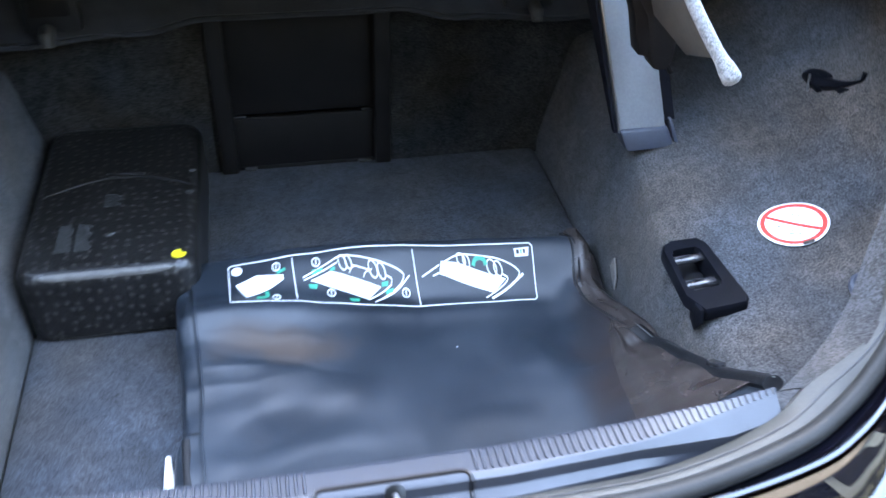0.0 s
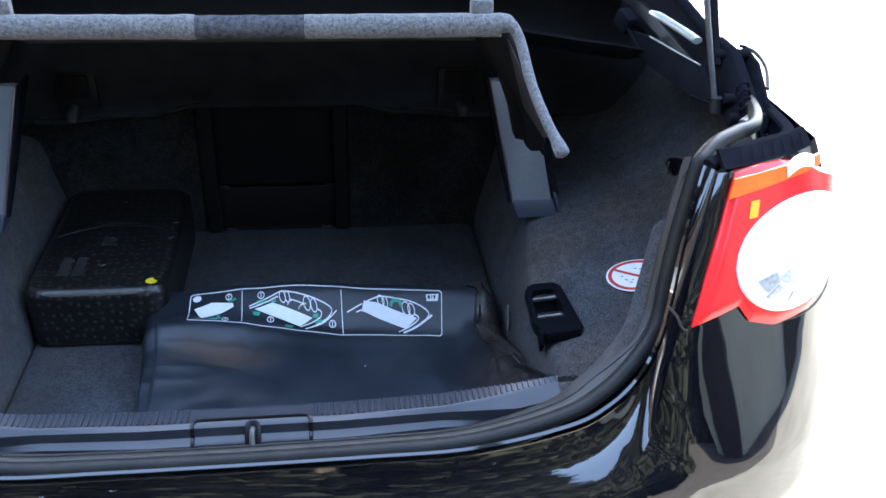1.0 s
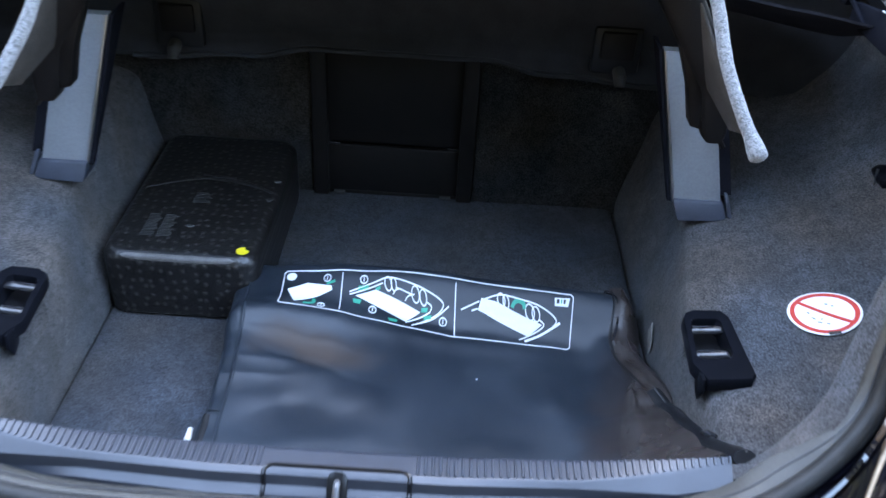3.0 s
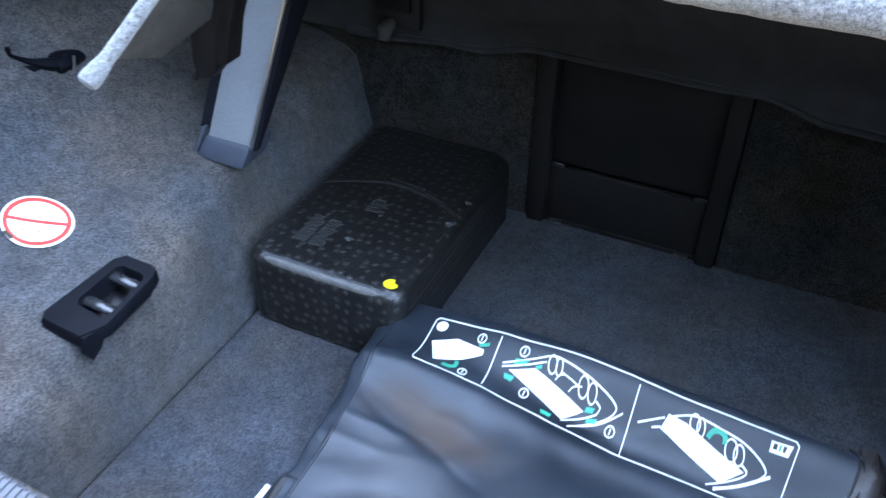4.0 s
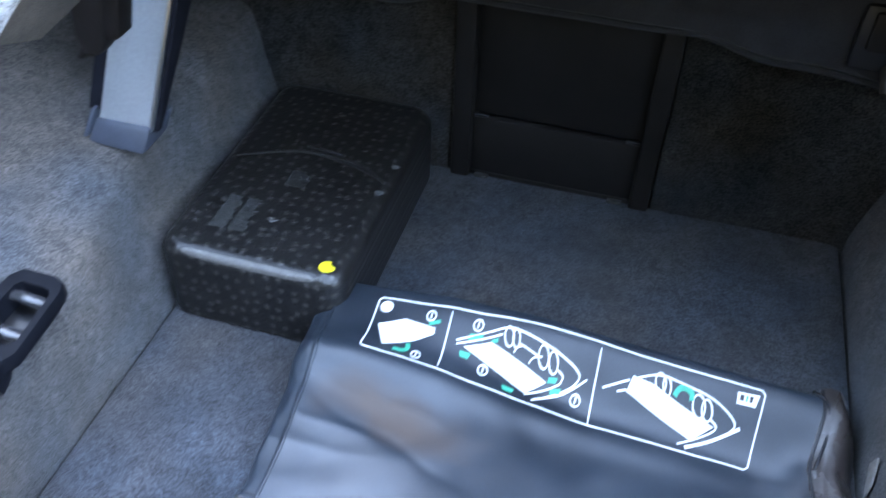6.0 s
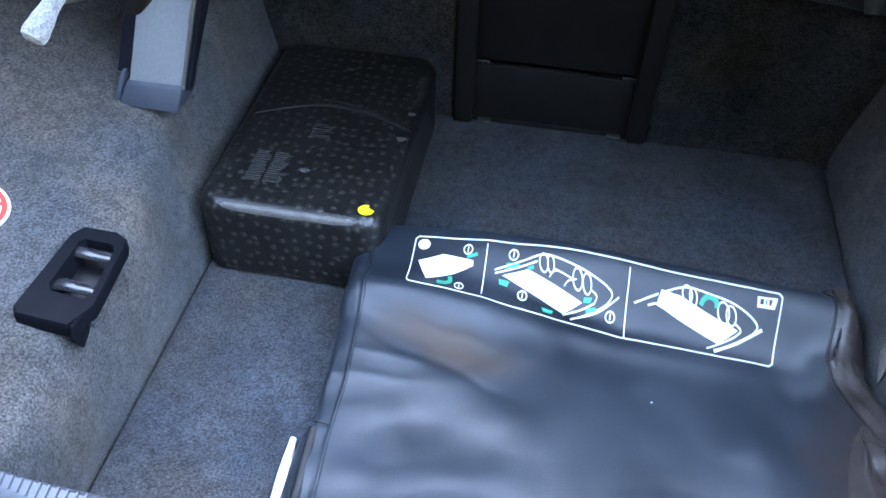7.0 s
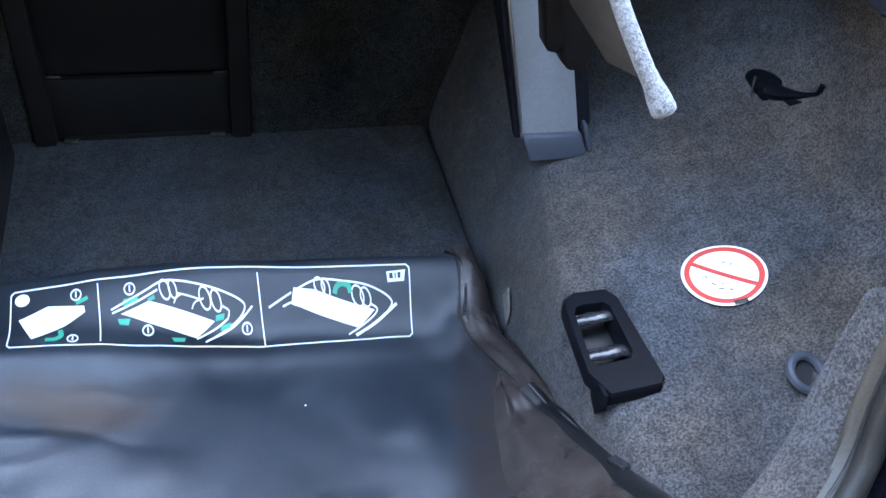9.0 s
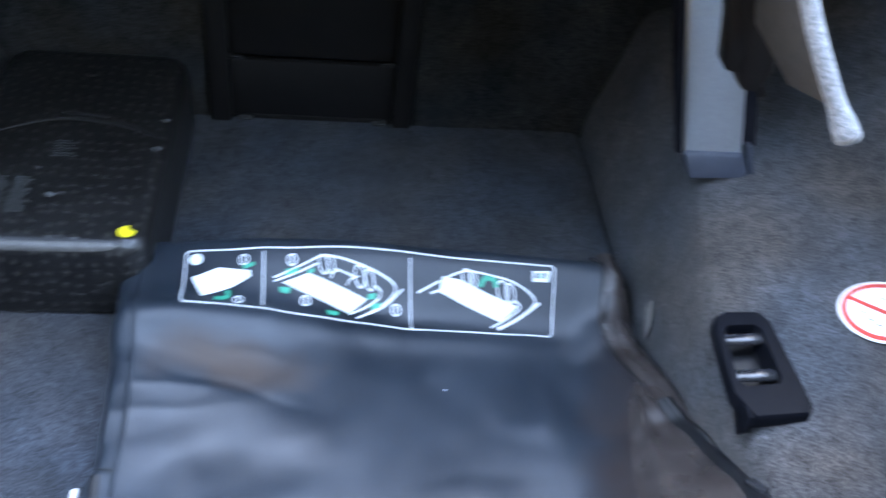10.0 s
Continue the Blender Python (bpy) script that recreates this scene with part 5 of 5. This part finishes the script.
# tail lamps
def tail_lamp(sg):
    lamp = new("tail_lamp")
    lamp.parent = car
    lamp["label"] = "red tail lamp with a round clear lens"

    def skin(x, z, d):
        e = 0.004
        n = Vector(((face_y(x + e, z) - face_y(x - e, z)) / (2 * e), -1.0, (face_y(x, z + e) - face_y(x, z - e)) / (2 * e))).normalized()
        q = Vector((x, face_y(x, z), z)) + n * d
        return Vector((sg * q.x, q.y, q.z))

    LEFT_X = lambda z: 0.555 + 0.40 * (z - 0.866)

    RIGHT_X = lambda z: lerp_table(z, [0.80, 0.92, 0.96, 1.00, 1.03], [0.842, 0.840, 0.825, 0.790, 0.752])

    def red(u, v):
        zt = lerp_table(u, [0, .25, .5, .75, .9, 1], [1.020, 1.024, 1.022, 1.010, 0.985, 0.95])
        zb = lerp_table(u, [0, .10, .22, .30, .45, .65, .85, 1], [.861, .866, .873, .852, .838, .838, .862, .90])
        z = zb + (zt - zb) * v
        x = LEFT_X(z) + (RIGHT_X(z) - LEFT_X(z)) * u
        rim = min(u, 1 - u, v, 1 - v)
        return skin(x, z, 0.0065 + 0.0045 * smooth01(rim / 0.06))
    part("red_lens", slab(red, 50, 36, (0, 0.012, 0)), LAMP_RED, lamp)

    def amber(u, v):
        x = 0.612 + 0.146 * u
        z = 1.014 - 0.020 * v * (1 - 0.4 * u) + 0.002 * math.sin(u * 3)
        return skin(x - 0.008 * v * (1 - u), z, 0.012)
    part("amber_strip", slab(amber, 30, 6, (0, 0.004, 0)), LAMP_ORANGE, lamp, "amber upper strip")
    part("amber_reflector", slab(lambda u, v: skin(0.692 + 0.048 * u, 1.003 + 0.013 * v + 0.006 * math.sin(math.pi * u), 0.0150), 8, 4, (0, 0.004, 0)), LAMP_WHITE, lamp)

    def lens(u, v):
        a = 2 * math.pi * u
        return skin(min(0.711 + 0.094 * v * math.cos(a), 0.838), 0.915 + 0.060 * v * math.sin(a), 0.012 + 0.014 * (1 - v * v))
    bm = bmesh.new()
    grid(bm, lens, 48, 12)
    part("clear_lens", bm, LAMP_WHITE, lamp, "round clear lens over a bright reflector")
    part("lens_rim", tube([lens(k / 48, 1.0) for k in range(49)], 0.0045, 8), LAMP_WHITE, lamp, "pale lens rim")
    for a0, a1, v0, v1 in ((0.56, 0.62, 0.50, 0.80), (0.63, 0.70, 0.62, 0.88), (0.71, 0.80, 0.70, 0.90), (0.60, 0.72, 0.36, 0.56), (0.74, 0.84, 0.50, 0.64)):
        def facet(u, v):
            q = lens(a0 + (a1 - a0) * u, v0 + (v1 - v0) * (v + 0.25 * u * (1 - v)))
            return q + Vector((0, -0.0012, 0))
        part("reflector_facet", slab(facet, 8, 4, (0, 0.0008, 0)), FACET, lamp, "grey mirror facet")
    part("amber_bulb", slab(lambda u, v: skin(0.632 + 0.013 * u + 0.004 * v, 0.968 + 0.018 * v, 0.0125), 6, 6, (0, 0.003, 0)), BULB, lamp, "amber bulb spot")

    def plate(u, v):
        x0 = 0.604 + 0.148 * u
        return skin(x0, 1.026 + 0.022 * v, 0.004 - 0.010 * v)
    part("top_plate", slab(plate, 30, 6, (0, 0.01, -0.004)), HINGE_BLACK, lamp, "dark ridged cover strip")
    for k in range(7):
        x0 = 0.630 + 0.017 * k
        part("ridge", tube([skin(x0, 1.030, 0.005), skin(x0 + 0.002, 1.044, 0.000)], 0.0010, 6), HINGE_BLACK, lamp)


tail_lamp(1)
tail_lamp(-1)

# joint line of the bumper under the lamp
for sg in (1, -1):
    pts = [(0.524, .888), (0.535, .876), (0.549, .858), (0.59, .866), (0.622, .870), (0.68, .842), (0.75, .832), (0.84, .842)]
    part("bumper_joint", tube([(sg * x, face_y(x, z) - 0.0015, z) for x, z in ((q.x, q.y) for q in spline([(a, b, 0) for a, b in pts], 40))], 0.0018, 6), RUBBER, car)


# ---- loading sill plate ----
sill = thing("sill_plate", "ribbed grey-black plastic sill plate with moulded grooves", "sill plate")
SX = 0.407


SILL_X = [0, 0.12, 0.25, 0.30, 0.35, 0.407]
# lines along the plate, from the inner edge outwards: distance and height over SILL_X
SILL_LINES = [
    ([0.9735, 0.9735, 0.980, 0.9825, 0.984, 0.987], [0.724, 0.724, 0.723, 0.726, 0.730, 0.737]),
    ([0.970, 0.970, 0.9765, 0.979, 0.980, 0.983], [0.7415, 0.7415, 0.7410, 0.744, 0.7485, 0.755]),
    ([0.966, 0.966, 0.9725, 0.976, 0.978, 0.981], [0.7430, 0.7430, 0.7425, 0.7455, 0.7495, 0.756]),
    ([0.941, 0.941, 0.949, 0.957, 0.967, 0.976], [0.7440, 0.7440, 0.7425, 0.7440, 0.7465, 0.752]),
    ([0.934, 0.934, 0.943, 0.945, 0.947, 0.956], [0.7415, 0.7415, 0.7378, 0.7355, 0.7335, 0.7395]),
    ([0.932, 0.932, 0.9415, 0.944, 0.946, 0.955], [0.7290, 0.7290, 0.7255, 0.7200, 0.7185, 0.722]),
    ([0.922, 0.922, 0.934, 0.940, 0.945, 0.954], [0.7240, 0.7240, 0.7205, 0.7130, 0.7100, 0.712]),
    ([0.920, 0.920, 0.932, 0.938, 0.944, 0.953], [0.7140, 0.7140, 0.7100, 0.7050, 0.7030, 0.704]),
]
SILL_V = [0, 0.06, 0.12, 0.42, 0.52, 0.62, 0.90, 1.0]


def sill_prof(x, v):
    """Section of the sill plate from its inner edge (v=0) to its outer one (1)."""
    a = abs(x)
    y = lerp_table(v, SILL_V, [lerp_table(a, SILL_X, r[0]) for r in SILL_LINES])
    z = lerp_table(v, SILL_V, [lerp_table(a, SILL_X, r[1]) for r in SILL_LINES])
    return Vector((x, y, z))


part("plate", slab(lambda u, v: sill_prof(-SX + 2 * SX * u, v), 120, 50, (0, 0, -0.012)), SILL, sill)
for k in range(109):
    x = -0.405 + 0.81 * k / 108
    if -0.062 < x < 0.084:
        continue
    p, q = sill_prof(x, 0.10), sill_prof(x, 0.40)
    part("rib", tube([p + Vector((0, 0, 0.0004)), q + Vector((0, 0, 0.0002))], 0.0017, 6), SILL, sill)
lp = new("latch_plate")
lp.parent = sill
part("cover", slab(lambda u, v: sill_prof(-0.060 + 0.142 * u, 0.42 + 0.54 * v) + Vector((0, 0, 0.0012)), 12, 10, (0, 0, -0.006)), SILL, lp)
on_sill = lambda x, v, h: sill_prof(x, v) + Vector((0, 0, h))
gap = [(-0.061, 0.98), (-0.061, 0.46), (-0.058, 0.41), (-0.052, 0.385), (0.012, 0.385), (0.074, 0.385), (0.080, 0.41), (0.083, 0.46), (0.083, 0.98)]
path = []
for (a, b), (c, d) in zip(gap, gap[1:]):
    path += [on_sill(a + (c - a) * k / 8, b + (d - b) * k / 8, 0.0012) for k in range(9)]
part("shadow_gap", tube(path, 0.0024, 6), PIT, lp, "dark joint round the plate")
keyhole = [(-0.0100, 0.99), (0.0100, 0.99), (0.0100, 0.58), (0.0085, 0.52), (0.0045, 0.48), (-0.0045, 0.48), (-0.0085, 0.52), (-0.0100, 0.58)]
in_slot = lambda dx, v, d: Vector((0.012 + dx, 0.938 - 0.024 * (v - 0.48) / 0.5 - d, 0.7475 - 0.030 * (v - 0.48) / 0.5 + d))
part("slot", prism([in_slot(dx, v, 0.0) for dx, v in keyhole], (0, 0.002, -0.004), 0.0008), PIT, lp, "dark keyhole slot")
part("striker", tube(spline([in_slot(0, 0.96, 0.0005), in_slot(0, 0.92, 0.0045), in_slot(0, 0.68, 0.0045), in_slot(0, 0.62, 0.0005)], 12), 0.0036, 10), STRIKER, lp, "grey metal striker loop")

# ---- lid supports ----
for sg in (1, -1):
    hinge = thing("lid_hinge", "black painted lid hinge arm above the boot's side", "hinge", "lid hinges")
    q = lambda x, y, z: (sg * x, y, z)
    part("arm", tube(spline([q(0.690, 1.74, 1.10), q(0.728, 1.66, 1.100), q(0.718, 1.45, 1.093), q(0.714, 1.36, 1.076), q(0.718, 1.31, 1.045)], 26), [0.0085 + 0.002 * math.sin(k / 4) ** 2 for k in range(27)], 10), HINGE_BLACK, hinge)
    part("arm_web", slab(lambda u, v: Vector(q(0.722 - 0.008 * u - 0.016 * v, 1.70 - 0.35 * u, 1.103 - 0.026 * u - 0.036 * v)), 12, 4, (sg * 0.006, 0, 0)), HINGE_BLACK, hinge)
    part("link_bar", tube(spline([q(0.663, 1.520, 1.086), q(0.668, 1.49, 1.087), q(0.682, 1.43, 1.084), q(0.692, 1.38, 1.081)], 14), [0.005 + 0.0035 * smooth01(k / 5) for k in range(15)], 10, 0.7), HINGE_METAL, hinge, "pale grey-green link bar")
    part("cover_panel", prism([q(0.660, 1.600, 1.030), q(0.673, 1.520, 1.040), q(0.689, 1.340, 1.052), q(0.686, 1.272, 1.026), q(0.676, 1.320, 1.010), q(0.664, 1.480, 1.000), q(0.656, 1.590, 1.004)], (sg * 0.010, 0, 0), 0.0015), HINGE_BLACK, hinge)
    part("panel_edge", tube(spline([q(0.671, 1.530, 1.041), q(0.680, 1.43, 1.048), q(0.688, 1.345, 1.054)], 16), 0.0013, 8), HINGE_METAL, hinge)
    part("lower_edge", tube([q(0.674, 1.325, 1.011), q(0.685, 1.268, 1.020)], 0.0026, 8), HINGE_BLACK, hinge)
    part("end_bracket", block((0.026, 0.040, 0.034), 0.006, 2, pose(sg * 0.652, 1.610, 1.045, 20, 0, sg * 20)), HINGE_BLACK, hinge)
    part("end_rod", tube([q(0.650, 1.600, 1.040), q(0.662, 1.545, 1.010)], 0.0035, 8), HINGE_BLACK, hinge)
    part("bracket", prism([q(0.700, 1.345, 1.100), q(0.716, 1.310, 1.088), q(0.726, 1.250, 1.040), q(0.716, 1.215, 1.006), q(0.700, 1.235, 0.992), q(0.700, 1.300, 1.020)], (sg * 0.016, 0, 0), 0.003), HINGE_BLACK, hinge)
    part("side_plate", prism([q(0.742, 1.330, 1.090), q(0.750, 1.290, 1.075), q(0.752, 1.230, 1.025), q(0.735, 1.200, 1.002), q(0.726, 1.250, 1.000), q(0.732, 1.310, 1.020)], (sg * 0.006, 0, 0), 0.001), HINGE_BLACK, hinge)
    for y, z in ((1.322, 1.078), (1.262, 1.030), (1.232, 1.012)):
        part("pivot", tube([q(0.696, y, z), q(0.748, y - 0.006, z + 0.002)], 0.0085, 12), HINGE_BLACK, hinge)
    part("spring", tube([q(0.718 + 0.010 * math.cos(k * 0.9), 1.255 - 0.0012 * k, 1.052 - 0.0012 * k + 0.010 * math.sin(k * 0.9)) for k in range(36)], 0.0022, 6), HINGE_BLACK, hinge)
    part("wire", tube(spline([q(0.745, 1.345, 1.085), q(0.765, 1.330, 1.078), q(0.772, 1.300, 1.064), q(0.762, 1.262, 1.045)], 14), 0.003, 6), RUBBER, hinge)
    part("bump_stop", block((0.022, 0.050, 0.018), 0.004, 2, pose(sg * 0.708, 1.190, 1.022, -8, 0, sg * -40)), LAMP_TOP, hinge, "grey rubber stop")
    strut = thing("gas_strut", "slim black gas strut holding the lid open", "gas strut", "gas struts")
    part("rod", tube(spline([q(0.690, 1.270, 1.014), q(0.682, 1.290, 1.068), q(0.674, 1.312, 1.126), q(0.645, 1.390, 1.340)], 12), 0.0042, 10), STRIKER, strut, "dull silver rod")
    part("cylinder", tube([q(0.699, 1.312, 1.064), q(0.705, 1.400, 1.178), q(0.727, 1.720, 1.570)], 0.0068, 12), HINGE_BLACK, strut)
    part("collar", tube([q(0.7035, 1.376, 1.148), q(0.7060, 1.412, 1.192)], 0.0092, 12), HINGE_BLACK, strut)
    part("ball_joint", tube([q(0.690, 1.270, 1.030), q(0.691, 1.268, 1.008)], 0.010, 10), PLASTIC, strut)
lid = thing("boot_lid", "raised glossy black boot lid", "boot lid")
part("panel", slab(lambda u, v: Vector((-0.86 + 1.72 * u, 1.865 - 0.16 * v - 0.05 * math.sin(v * 3), 1.175 + 0.89 * v)), 24, 12, (0, -0.05, -0.02)), PAINT, lid)
